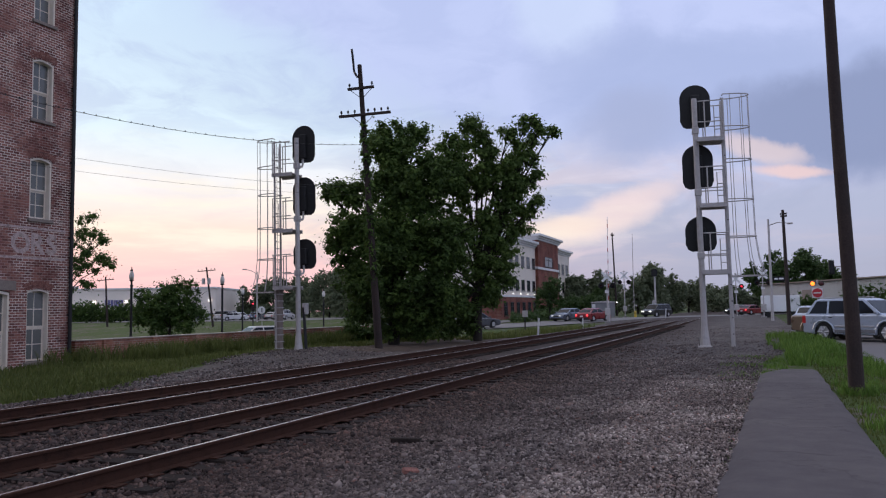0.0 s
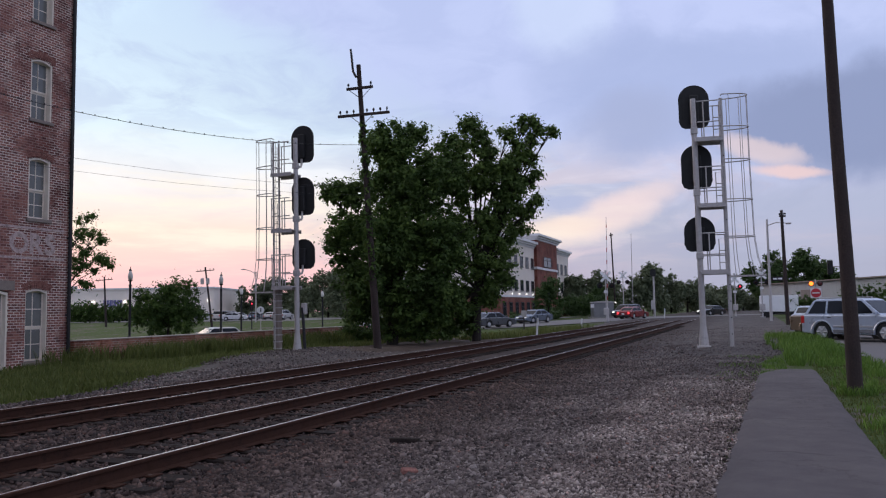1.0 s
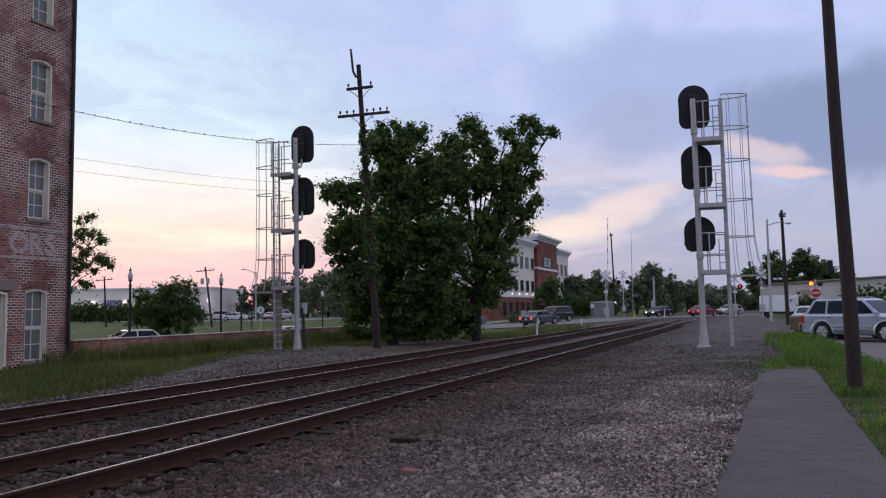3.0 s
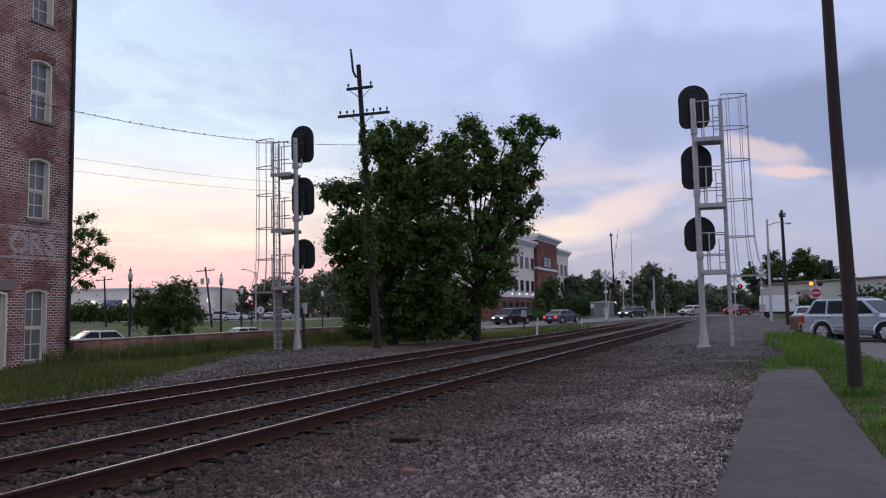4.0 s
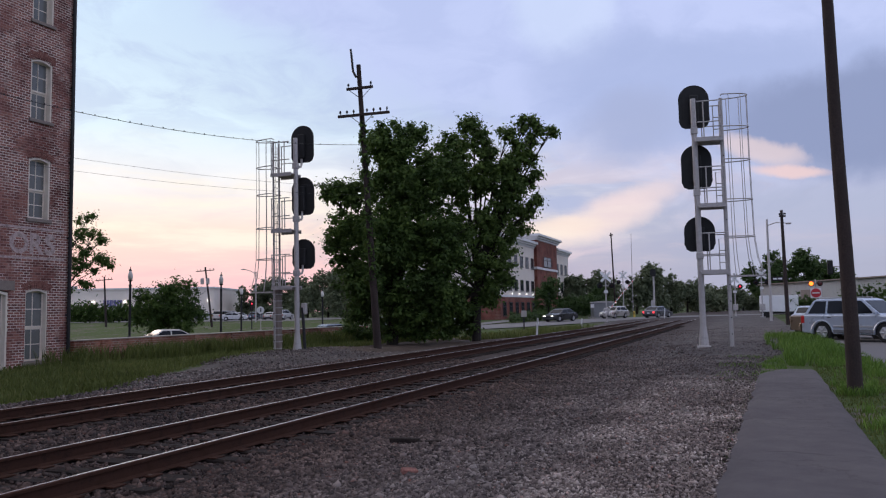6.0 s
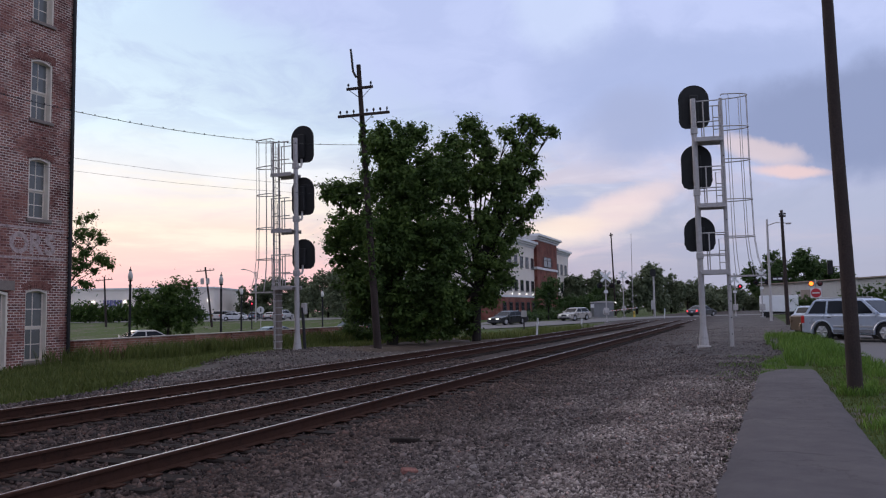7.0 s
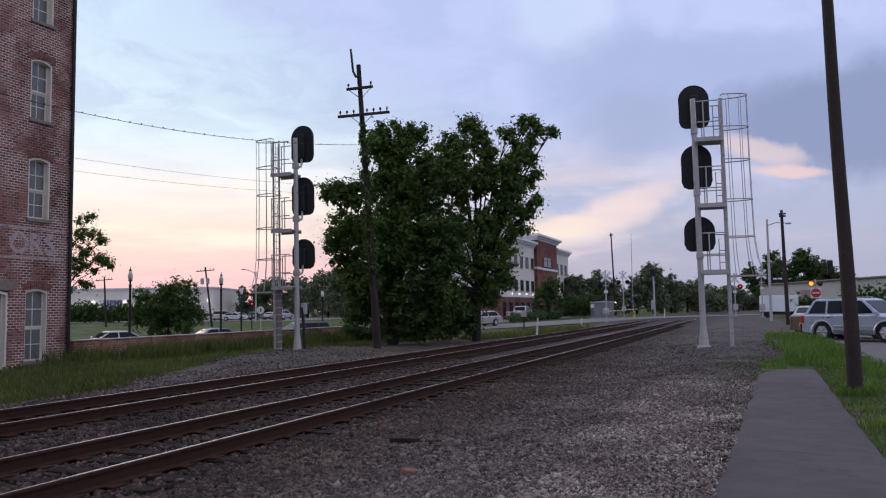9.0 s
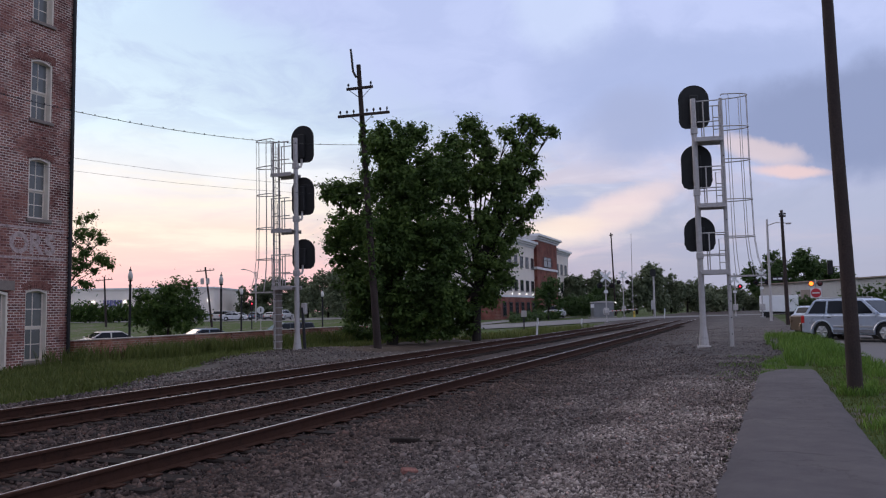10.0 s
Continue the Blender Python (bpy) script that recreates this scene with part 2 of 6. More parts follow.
def path_material():
    """Old asphalt: pale worn patches, dark stains, cracks."""
    m = bpy.data.materials.new("worn_path_asphalt")
    m.use_nodes = True
    t = m.node_tree
    N = Nodes(t)
    b = t.nodes["Principled BSDF"]
    co = N.add("ShaderNodeTexCoord").outputs["Object"]
    big, mid, fine = N.noise(co, 0.35, 4.0), N.noise(co, 2.2, 6.0, 0.65), N.noise(co, 120.0, 3.0, 0.7)
    c = N.ramp(N.math("ADD", N.math("MULTIPLY", big, 0.55), N.math("MULTIPLY", mid, 0.45)), [(0.36, (0.052, 0.044, 0.049)), (0.5, (0.074, 0.064, 0.069)), (0.64, (0.098, 0.086, 0.088))])
    c = N.mix(N.span(fine, 0.35, 0.7, 0.0, 0.5), c, N.mix(1.0, c, (1.5, 1.48, 1.45), "MULTIPLY"))
    bent = N.add("ShaderNodeVectorMath", {0: co, 1: N.add("ShaderNodeVectorMath", {0: N.noise(co, 2.5, 5.0, 0.6, True), 1: (0.5, 0.5, 0.5)}).outputs[0]}).outputs[0]
    stretch = N.add("ShaderNodeVectorMath", {0: bent, 1: (0.28, 0.5, 1.0)})
    stretch.operation = "MULTIPLY"
    vor = N.add("ShaderNodeTexVoronoi", {"Vector": stretch.outputs[0], "Scale": 1.0}, feature="DISTANCE_TO_EDGE")
    crack = N.span(vor.outputs[0], 0.012, 0.0)
    # joints across the path, wandering and partly filled
    along = N.add("ShaderNodeSeparateXYZ", {0: co}).outputs[1]
    wander = N.math("ADD", along, N.math("MULTIPLY", N.noise(co, 1.3, 5.0, 0.65), 0.5))
    off = N.math("ABSOLUTE", N.math("SUBTRACT", N.math("FRACT", N.math("DIVIDE", wander, 2.6)), 0.5))
    joint = N.math("MULTIPLY", N.span(off, 0.016, 0.004), N.span(N.noise(co, 1.9, 3.0), 0.40, 0.56))
    crack = N.math("MAXIMUM", crack, joint)
    c = N.mix(N.math("MULTIPLY", crack, 0.4), c, (0.03, 0.027, 0.027))
    t.links.new(c, b.inputs["Base Color"])
    b.inputs["Roughness"].default_value = 0.92
    h = N.math("SUBTRACT", N.math("MULTIPLY", fine, 0.4), crack)
    bn = N.add("ShaderNodeBump", {"Strength": 0.5, "Distance": 0.008, "Height": h})
    t.links.new(bn.outputs[0], b.inputs["Normal"])
    return m


M_PATH = path_material()
M_ROAD = material("road_asphalt", [(0.15, 0.145, 0.145), (0.21, 0.20, 0.20)], 0.9, scale=0.4, fine=30, bump=0.3)
M_CONCRETE = material("concrete", [(0.22, 0.21, 0.20), (0.32, 0.31, 0.30)], 0.9, scale=2.5, fine=40)
M_STUCCO = material("white_stucco", [(0.74, 0.66, 0.58), (0.83, 0.75, 0.67)], 0.85, scale=0.6, fine=20, bump=0.1)
M_WHITE = material("white_metal", [(0.66, 0.65, 0.65), (0.78, 0.77, 0.77)], 0.6, scale=0.7, fine=12, bump=0.1)
M_TYRE = material("tyre_rubber", [(0.012, 0.012, 0.012), (0.022, 0.022, 0.022)], 0.8, scale=10, fine=80, bump=0.1)
M_RIM = material("alloy_rim", [(0.42, 0.42, 0.44), (0.56, 0.56, 0.58)], 0.4, 0.45, scale=8, fine=60, bump=0.05)


# ---------------- mesh helpers ----------------
def part(name, bm, mat, parent=None, label="", smooth=False):
    me = bpy.data.meshes.new(name)
    bmesh.ops.recalc_face_normals(bm, faces=bm.faces)
    bm.to_mesh(me)
    bm.free()
    me.materials.append(mat)
    if smooth:
        for p in me.polygons:
            p.use_smooth = True
    ob = new(name, me)
    if parent is not None:
        ob.parent = parent
    if label:
        ob["label"] = label
    return ob


def raw(name, verts, faces, mat, parent=None, smooth=False):
    me = bpy.data.meshes.new(name)
    me.from_pydata([tuple(v) for v in verts], [], faces)
    me.materials.append(mat)
    if smooth:
        me.polygons.foreach_set("use_smooth", [True] * len(me.polygons))
    ob = new(name, me)
    if parent is not None:
        ob.parent = parent
    return ob


def empty(name, m, label, category, group=""):
    ob = new(name)
    ob.empty_display_size = 0.2
    ob.matrix_world = m
    return tagged(ob, label, category, group)


def box(bm, lo, hi, bevel=0.0, m=None):
    """An upright box between two corners, with bevelled edges."""
    c = [(a + b) / 2 for a, b in zip(lo, hi)]
    s = [abs(b - a) for a, b in zip(lo, hi)]
    g = bmesh.ops.create_cube(bm, size=1.0, matrix=(m or Matrix()) @ Matrix.Translation(c) @ Matrix.Diagonal((*s, 1)))
    if bevel:
        es = {e for v in g["verts"] for e in v.link_edges}
        bmesh.ops.bevel(bm, geom=list(es), offset=bevel, segments=1, affect="EDGES")
    return bm


def bar(bm, a, b, r0, r1=None, n=10):
    """A round bar from a to b."""
    a, b = Vector(a), Vector(b)
    r1 = r0 if r1 is None else r1
    q = (b - a).to_track_quat("Z", "Y").to_matrix().to_4x4()
    bmesh.ops.create_cone(bm, cap_ends=True, segments=n, radius1=r0, radius2=r1, depth=(b - a).length,
                          matrix=Matrix.Translation((a + b) / 2) @ q)
    return bm


def tube(bm, pts, radii, n=8):
    """One bent round tube along the given points."""
    pts = [Vector(p) for p in pts]
    rings = []
    for i, (p, r) in enumerate(zip(pts, radii)):
        d = (pts[min(i + 1, len(pts) - 1)] - pts[max(i - 1, 0)]).normalized()
        q = d.to_track_quat("Z", "Y")
        rings.append([bm.verts.new(p + q @ Vector((r * math.cos(2 * math.pi * k / n), r * math.sin(2 * math.pi * k / n), 0))) for k in range(n)])
    for a, b in zip(rings, rings[1:]):
        for k in range(n):
            bm.faces.new((a[k], a[(k + 1) % n], b[(k + 1) % n], b[k]))
    bm.faces.new(rings[0][::-1])
    bm.faces.new(rings[-1])
    return bm


def lathe(bm, profile, n=14, m=None):
    """A turned shape from (radius, z) pairs."""
    m = m or Matrix()
    rings = [[bm.verts.new(m @ Vector((r * math.cos(2 * math.pi * i / n), r * math.sin(2 * math.pi * i / n), z))) for i in range(n)]
             for r, z in profile]
    for a, b in zip(rings, rings[1:]):
        for i in range(n):
            bm.faces.new((a[i], a[(i + 1) % n], b[(i + 1) % n], b[i]))
    bm.faces.new(rings[0][::-1])
    bm.faces.new(rings[-1])
    return bm


def prism(bm, outline, y0, y1, m=None):
    """An outline of (x, z) pairs, drawn out along y."""
    m = m or Matrix()
    a = [bm.verts.new(m @ Vector((x, y0, z))) for x, z in outline]
    b = [bm.verts.new(m @ Vector((x, y1, z))) for x, z in outline]
    n = len(outline)
    for i in range(n):
        bm.faces.new((a[i], a[(i + 1) % n], b[(i + 1) % n], b[i]))
    bm.faces.new(a[::-1])
    bm.faces.new(b)
    return bm


def B():
    return bmesh.new()


def smooth(a, b, v):
    v = min(1.0, max(0.0, (v - a) / (b - a)))
    return v * v * (3 - 2 * v)


# ---------------- the lie of the land ----------------
def ground_z(x, y):
    if x > -13:
        z = -0.02 - 0.20 * smooth(-1.2, -4.0, x) + 0.006 * smooth(-4.6, -5.4, x)      # shoulder beside the track
    else:
        z = -0.214 - 0.186 * smooth(-13, -15.5, x)
        z -= 0.82 * smooth(-26.5, -36, x)
    far = smooth(65, 108, y)
    z = z * (1 - far) + 0.03 * far
    if 2.4 < x < 70:
        z -= 0.13 * smooth(2.6, 3.6, x) * smooth(20, 26, y) * smooth(75, 60, y)
    if x < -10:
        mound = math.hypot((x + 18.2) / 3.6, (y - 29.8) / 6.0)
        z += 0.26 * smooth(1.25, 0.35, mound)
    return z


def grid_sheet(name, xs, ys, zf, mat):
    verts = [(x, y, zf(x, y)) for y in ys for x in xs]
    w = len(xs)
    faces = [(j * w + i, j * w + i + 1, (j + 1) * w + i + 1, (j + 1) * w + i) for j in range(len(ys) - 1) for i in range(w - 1)]
    return raw(name, verts, faces, mat, smooth=True)


def steps(*runs):
    out = []
    for a, b, s in runs:
        n = max(1, round((b - a) / s))
        out += [a + (b - a) * i / n for i in range(n)]
    return out + [runs[-1][1]]


def ground_material():
    m = bpy.data.materials.new("rough_grass_and_dirt")
    m.use_nodes = True
    t = m.node_tree
    N = Nodes(t)
    b = t.nodes["Principled BSDF"]
    co = N.add("ShaderNodeTexCoord").outputs["Object"]
    big, mid, fine = N.noise(co, 0.22, 4.0), N.noise(co, 1.6, 5.0), N.noise(co, 22.0, 4.0, 0.7)
    grass = N.ramp(fine, [(0.3, (0.035, 0.055, 0.016)), (0.55, (0.07, 0.105, 0.030)), (0.75, (0.11, 0.145, 0.045))])
    dirt = N.ramp(N.math("ADD", N.math("MULTIPLY", mid, 0.5), N.math("MULTIPLY", fine, 0.5)),
                  [(0.3, (0.09, 0.074, 0.066)), (0.7, (0.18, 0.155, 0.14))])
    f = N.span(N.math("ADD", N.math("MULTIPLY", big, 0.5), N.math("MULTIPLY", mid, 0.5)), 0.5, 0.62)
    t.links.new(N.mix(f, grass, dirt), b.inputs["Base Color"])
    b.inputs["Roughness"].default_value = 0.95
    b.inputs["Specular IOR Level"].default_value = 0.1
    bn = N.add("ShaderNodeBump", {"Strength": 0.6, "Distance": 0.05, "Height": fine})
    t.links.new(bn.outputs[0], b.inputs["Normal"])
    return m


M_GROUND = ground_material()
def track_stain(N, co, color):
    """Rust and oil: the stones along each track are browner and darker."""
    x = N.add("ShaderNodeSeparateXYZ", {0: co}).outputs[0]
    wob = N.math("MULTIPLY_ADD", N.noise(co, 0.9, 3.0), 0.9, -0.45)
    d = N.math("MINIMUM", N.math("ABSOLUTE", N.math("ADD", N.math("ADD", x, 6.83), wob)), N.math("ABSOLUTE", N.math("ADD", N.math("ADD", x, 10.77), wob)))
    # pale fine gravel along the path, dark coarse stone towards the track
    edge = N.math("ADD", x, N.math("MULTIPLY_ADD", N.noise(co, 0.8, 5.0, 0.6), 1.1, -0.55))
    near = N.span(N.add("ShaderNodeSeparateXYZ", {0: co}).outputs[1], 21.0, 13.0)
    color = N.mix(N.math("MULTIPLY", N.span(edge, -2.35, -1.55), near), N.mix(1.0, color, (0.76, 0.73, 0.73), "MULTIPLY"), N.mix(1.0, color, (1.38, 1.32, 1.27), "MULTIPLY"))
    patch = N.mix(N.span(N.noise(co, 0.4, 5.0, 0.65), 0.36, 0.62), N.mix(1.0, color, (0.74, 0.70, 0.69), "MULTIPLY"), N.mix(1.0, color, (1.22, 1.2, 1.18), "MULTIPLY"))
    return N.mix(N.span(d, 4.4, 1.2, 0.0, 1.0), patch, N.mix(1.0, patch, (0.52, 0.39, 0.34), "MULTIPLY"))


M_BALLAST = material("ballast_bed", [(0.046, 0.040, 0.039), (0.098, 0.088, 0.085), (0.155, 0.142, 0.136)], 0.95, scale=7.0, fine=34.0, bump=1.0, bump_dist=0.05, contrast=(0.36, 0.66))
b_ = M_BALLAST.node_tree.nodes["Principled BSDF"]
N_ = Nodes(M_BALLAST.node_tree)
M_BALLAST.node_tree.links.new(track_stain(N_, N_.add("ShaderNodeTexCoord").outputs["Object"], b_.inputs["Base Color"].links[0].from_socket), b_.inputs["Base Color"])

xs = steps((-1500, -300, 240), (-300, -80, 22), (-80, -38, 4), (-38, -12, 0.8), (-12, 4, 0.4), (4, 40, 3), (40, 300, 32), (300, 1500, 240))
ys = steps((-400, -20, 60), (-20, 0, 4), (0, 60, 1.0), (60, 130, 3), (130, 400, 30), (400, 2400, 400))
tagged(grid_sheet("ground", xs, ys, lambda x, y: ground_z(x, y) - 0.05, M_GROUND), "rough grass and bare dirt around the tracks", "ground", kind="structure")


def bed_edge_left(y):
    return -14.9 - 4.6 * smooth(12, 26, y) + 4.0 * smooth(38, 60, y) + 0.35 * noise.noise((y * 0.4, 3, 0))


def path_left(y):
    return -0.38 + 0.0336 * (y - 6.7) + 0.05 * noise.noise((y * 1.3, 1, 0))


def bed_edge_right(y):
    if y < 20:
        return path_left(y) + 0.12
    return 0.2 + 0.35 * noise.noise((y * 0.5, 9, 0)) * smooth(20, 26, y) + 0.9 * smooth(21, 30, y) + 1.6 * smooth(34, 48, y)


def ballast_bed():
    ys = steps((-30, 0, 2), (0, 40, 0.35), (40, 140, 2), (140, 600, 30))
    n = 60
    verts, faces = [], []
    for y in ys:
        a, b = bed_edge_left(y), bed_edge_right(y)
        for i in range(n + 1):
            x = a + (b - a) * i / n
            edge = min(1.0, 0.4 * min(i, n - i))
            z = ground_z(x, y) + 0.02 * noise.noise((x * 2, y * 2, 0)) + 0.012 * noise.noise((x * 7, y * 7, 4)) - 0.075 * (1 - edge)
            verts.append((x, y, z))
    w = n + 1
    faces = [(j * w + i, j * w + i + 1, (j + 1) * w + i + 1, (j + 1) * w + i) for j in range(len(ys) - 1) for i in range(n)]
    tagged(raw("ballast_bed", verts, faces, M_BALLAST, smooth=True), "grey crushed stone bed under the tracks", "ballast", kind="structure")


ballast_bed()

# paved path beside the track
def footpath():
    ys = steps((-8, 20.2, 0.3),)
    verts, faces = [], []
    for y in ys:
        l = path_left(y)
        r = 1.16 + 0.012 * (y - 10) + 0.025 * noise.noise((y * 1.1, 5, 0))
        l += 0.35 * smooth(19.2, 20.2, y)
        for i in range(9):
            x = l + (r - l) * i / 8
            verts.append((x, y, 0.022 - (0.05 if i in (0, 8) else 0) + 0.006 * noise.noise((x * 2, y * 2, 1))))
    faces = [(j * 9 + i, j * 9 + i + 1, (j + 1) * 9 + i + 1, (j + 1) * 9 + i) for j in range(len(ys) - 1) for i in range(8)]
    tagged(raw("footpath", verts, faces, M_PATH, smooth=True), "worn dark asphalt footpath with ragged edges", "path", kind="structure")


footpath()

# road that comes over the crossing and bends away behind the low wall
ROAD = [(-70, 6), (-52, 26), (-44.5, 42), (-36.5, 58), (-25.5, 77), (-18.5, 95), (-11.6, 113), (-2.5, 129), (12, 148), (40, 176), (90, 220)]


def road_point(s):
    """A place on the road's middle line s metres from its start, and the way along it."""
    pts = ROAD_FINE
    i = min(max(int(s / ROAD_STEP), 0), len(pts) - 2)
    f = s / ROAD_STEP - i
    a, b = pts[i], pts[i + 1]
    return a.lerp(b, f), (b - a).normalized()


def fine_road():
    dense = []
    P = [Vector((*p, 0)) for p in ROAD]
    P = [P[0] * 2 - P[1]] + P + [P[-1] * 2 - P[-2]]
    for i in range(1, len(P) - 2):
        for k in range(60):
            t = k / 60
            a, b, c, d = P[i - 1:i + 3]
            dense.append(0.5 * (2 * b + (c - a) * t + (2 * a - 5 * b + 4 * c - d) * t * t + (3 * b - a - 3 * c + d) * t ** 3))
    out, step, left = [dense[0]], 1.0, 1.0
    for a, b in zip(dense, dense[1:]):
        while (b - a).length >= left:
            a = a + (b - a).normalized() * left
            out.append(a)
            left = step
        left -= (b - a).length
    return out


ROAD_STEP = 1.0
ROAD_FINE = fine_road()


def road_mesh():
    verts, faces, n = [], [], len(ROAD_FINE)
    for i in range(n):
        p, d = road_point(min(i, n - 2))
        side = Vector((d.y, -d.x, 0))
        for k in range(7):
            q = p + side * (-4.2 + 8.4 * k / 6)
            verts.append((q.x, q.y, ground_z(q.x, q.y) + 0.03))
    faces = [(j * 7 + i, j * 7 + i + 1, (j + 1) * 7 + i + 1, (j + 1) * 7 + i) for j in range(n - 1) for i in range(6)]
    tagged(raw("road", verts, faces, M_ROAD, smooth=True), "pale grey asphalt road over the level crossing", "road", kind="structure")


road_mesh()


# ---------------- tracks ----------------
RAIL_X = [(-6.08, -7.58), (-10.02, -11.52)]


def rail(parent, x, y0, y1):
    prof = [(-0.075, -0.172), (0.075, -0.172), (0.075, -0.16), (0.012, -0.145), (0.010, -0.045), (0.036, -0.035), (0.036, -0.010), (0.024, -0.001),
            (-0.024, -0.001), (-0.036, -0.010), (-0.036, -0.035), (-0.010, -0.045), (-0.012, -0.145), (-0.075, -0.16)]
    bm = prism(B(), [(x + a, z) for a, z in prof], y0, y1)
    r = part("rail", bm, M_RUST, parent, "rust-brown steel rail")
    t = prism(B(), [(x - 0.014, -0.001), (x + 0.014, -0.001), (x + 0.012, 0.0015), (x - 0.012, 0.0015)], y0, y1)
    part("rail_head", t, M_RAILTOP, r, "polished running surface")


def track(k):
    a, b = RAIL_X[k]
    mid = (a + b) / 2
    root = empty("railway_track", pose(0, 0, 0), "rusty railway track on dark wooden ties in ballast", "track", "pair of tracks")
    for x in (a, b):
        rail(root, x, -30, 420)
    rng = random.Random(k)
    shapes = []
    for v in range(5):
        me = part("tie", box(B(), (-1.3, -0.115, -0.16), (1.3, 0.115, 0.0), 0.012), M_TIE, root)
        for vert in me.data.vertices:
            vert.co += Vector([rng.uniform(-0.012, 0.012) for _ in range(3)])
        shapes.append(me.data)
        bpy.data.objects.remove(me)
    y, i = 2.0, 0
    while i < 130:
        t = new("tie", shapes[i % 5])
        t.parent = root
        t.matrix_local = pose(mid + rng.uniform(-0.05, 0.05), y, -0.176 - rng.uniform(0, 0.012), 0, 0, rng.uniform(-1.2, 1.2))
        y += 0.53 + rng.uniform(-0.03, 0.03)
        i += 1
    spikes = B()
    for j in range(130):
        yy = 2.0 + 0.53 * j
        for x in (a, b):
            box(spikes, (x - 0.18, yy - 0.09, -0.178), (x + 0.18, yy + 0.09, -0.163))
    tagged(part("rail_fastening", spikes, M_RUST, root), kind="stuff")


track(0)
track(1)


# ---------------- brick mill building ----------------
def arch_z(y, half, rise):
    return rise * (1 - (y / half) ** 2)


def sash_window(root, y, z0, z1, w, rise=0.11):
    """A tall sash window in the wall that faces +x: surround, two sashes of four panes, sill and brick arch."""
    h = w / 2
    fx = -25.0
    n = 10

    def band(inner, outer, x0, x1, riser):
        """A flat frame between two window outlines."""
        def line(wd, drop, top):
            pts = [(-wd, drop)] + [(-wd + 2 * wd * i / n, top + arch_z(-wd + 2 * wd * i / n, wd, riser)) for i in range(n + 1)] + [(wd, drop)]
            return pts
        bm = B()
        a, b = line(*inner), line(*outer)
        rows = [[bm.verts.new((x, p[0], p[1])) for p in l] for x in (x0, x1) for l in (a, b)]
        for i in range(len(a) - 1):
            bm.faces.new((rows[0][i], rows[0][i + 1], rows[1][i + 1], rows[1][i]))
            bm.faces.new((rows[2][i], rows[2][i + 1], rows[3][i + 1], rows[3][i]))
            bm.faces.new((rows[0][i], rows[0][i + 1], rows[2][i + 1], rows[2][i]))
            bm.faces.new((rows[1][i], rows[1][i + 1], rows[3][i + 1], rows[3][i]))
        return bm

    top = z1 - z0
    win = part("window", band((h - 0.075, 0, top - 0.09), (h, 0, top), -0.33, -0.03, rise), M_CREAM, root, "tall arched sash window with cream wooden frame")
    win.matrix_local = pose(fx, y, z0)
    rr = random.Random(int(y * 100 + z0 * 10))
    vb = B()
    radius = (h * h + rise * rise) / (2 * rise)
    for ring in range(2):
        r0 = radius + 0.03 + ring * 0.125
        span = math.asin(min(0.99, (h + 0.05) / radius))
        n = max(9, int(2 * span * r0 / 0.078))
        for i in range(n):
            a = -span + 2 * span * (i + 0.5) / n
            m = pose(0, 0, top + rise - radius) @ Matrix.Rotation(-a, 4, "X")
            wd = span * r0 / n - 0.005
            box(vb, (-0.03, -wd, r0), (0.010 + rr.uniform(0, 0.014), wd, r0 + 0.113), 0, m)
    part("arch", vb, M_ARCH, win, "double-ring segmental brick arch")
    part("sill", box(B(), (-0.33, -h - 0.06, -0.13), (0.07, h + 0.06, -0.002), 0.008), M_SILL, win, "worn stone sill")
    mid = top * 0.48
    for k, (lo, hi, dx) in enumerate(((0.02, mid, -0.25), (mid, top + rise - 0.08, -0.21))):
        s = B()
        iw = h - 0.075
        box(s, (dx - 0.045, -iw, lo), (dx, -iw + 0.05, hi - (0.05 if k else 0)))
        box(s, (dx - 0.045, iw - 0.05, lo), (dx, iw, hi - (0.05 if k else 0)))
        box(s, (dx - 0.045, -iw + 0.05, lo), (dx, iw - 0.05, lo + 0.07))
        box(s, (dx - 0.045, -iw + 0.05, hi - 0.07), (dx, iw - 0.05, hi))
        box(s, (dx - 0.035, -0.016, lo + 0.07), (dx - 0.003, 0.016, hi - 0.07))
        zz = (lo + hi) / 2
        box(s, (dx - 0.035, -iw + 0.05, zz - 0.016), (dx - 0.004, iw - 0.05, zz + 0.016))
        sash = part("sash", s, M_CREAM, win, "cream painted sash")
        for yy in (-iw / 2, iw / 2):
            for za, zb in ((lo + 0.07, zz), (zz, hi - 0.06)):
                part("pane", box(B(), (dx - 0.026, yy - iw / 2 + 0.02, za), (dx - 0.018, yy + iw / 2 - 0.02, zb)), M_GLASS, win)
    part("blind", box(B(), (-0.40, -h + 0.02, top * 0.35), (-0.38, h - 0.02, top)), M_BLIND, win, "pale half-drawn blind")
    return win


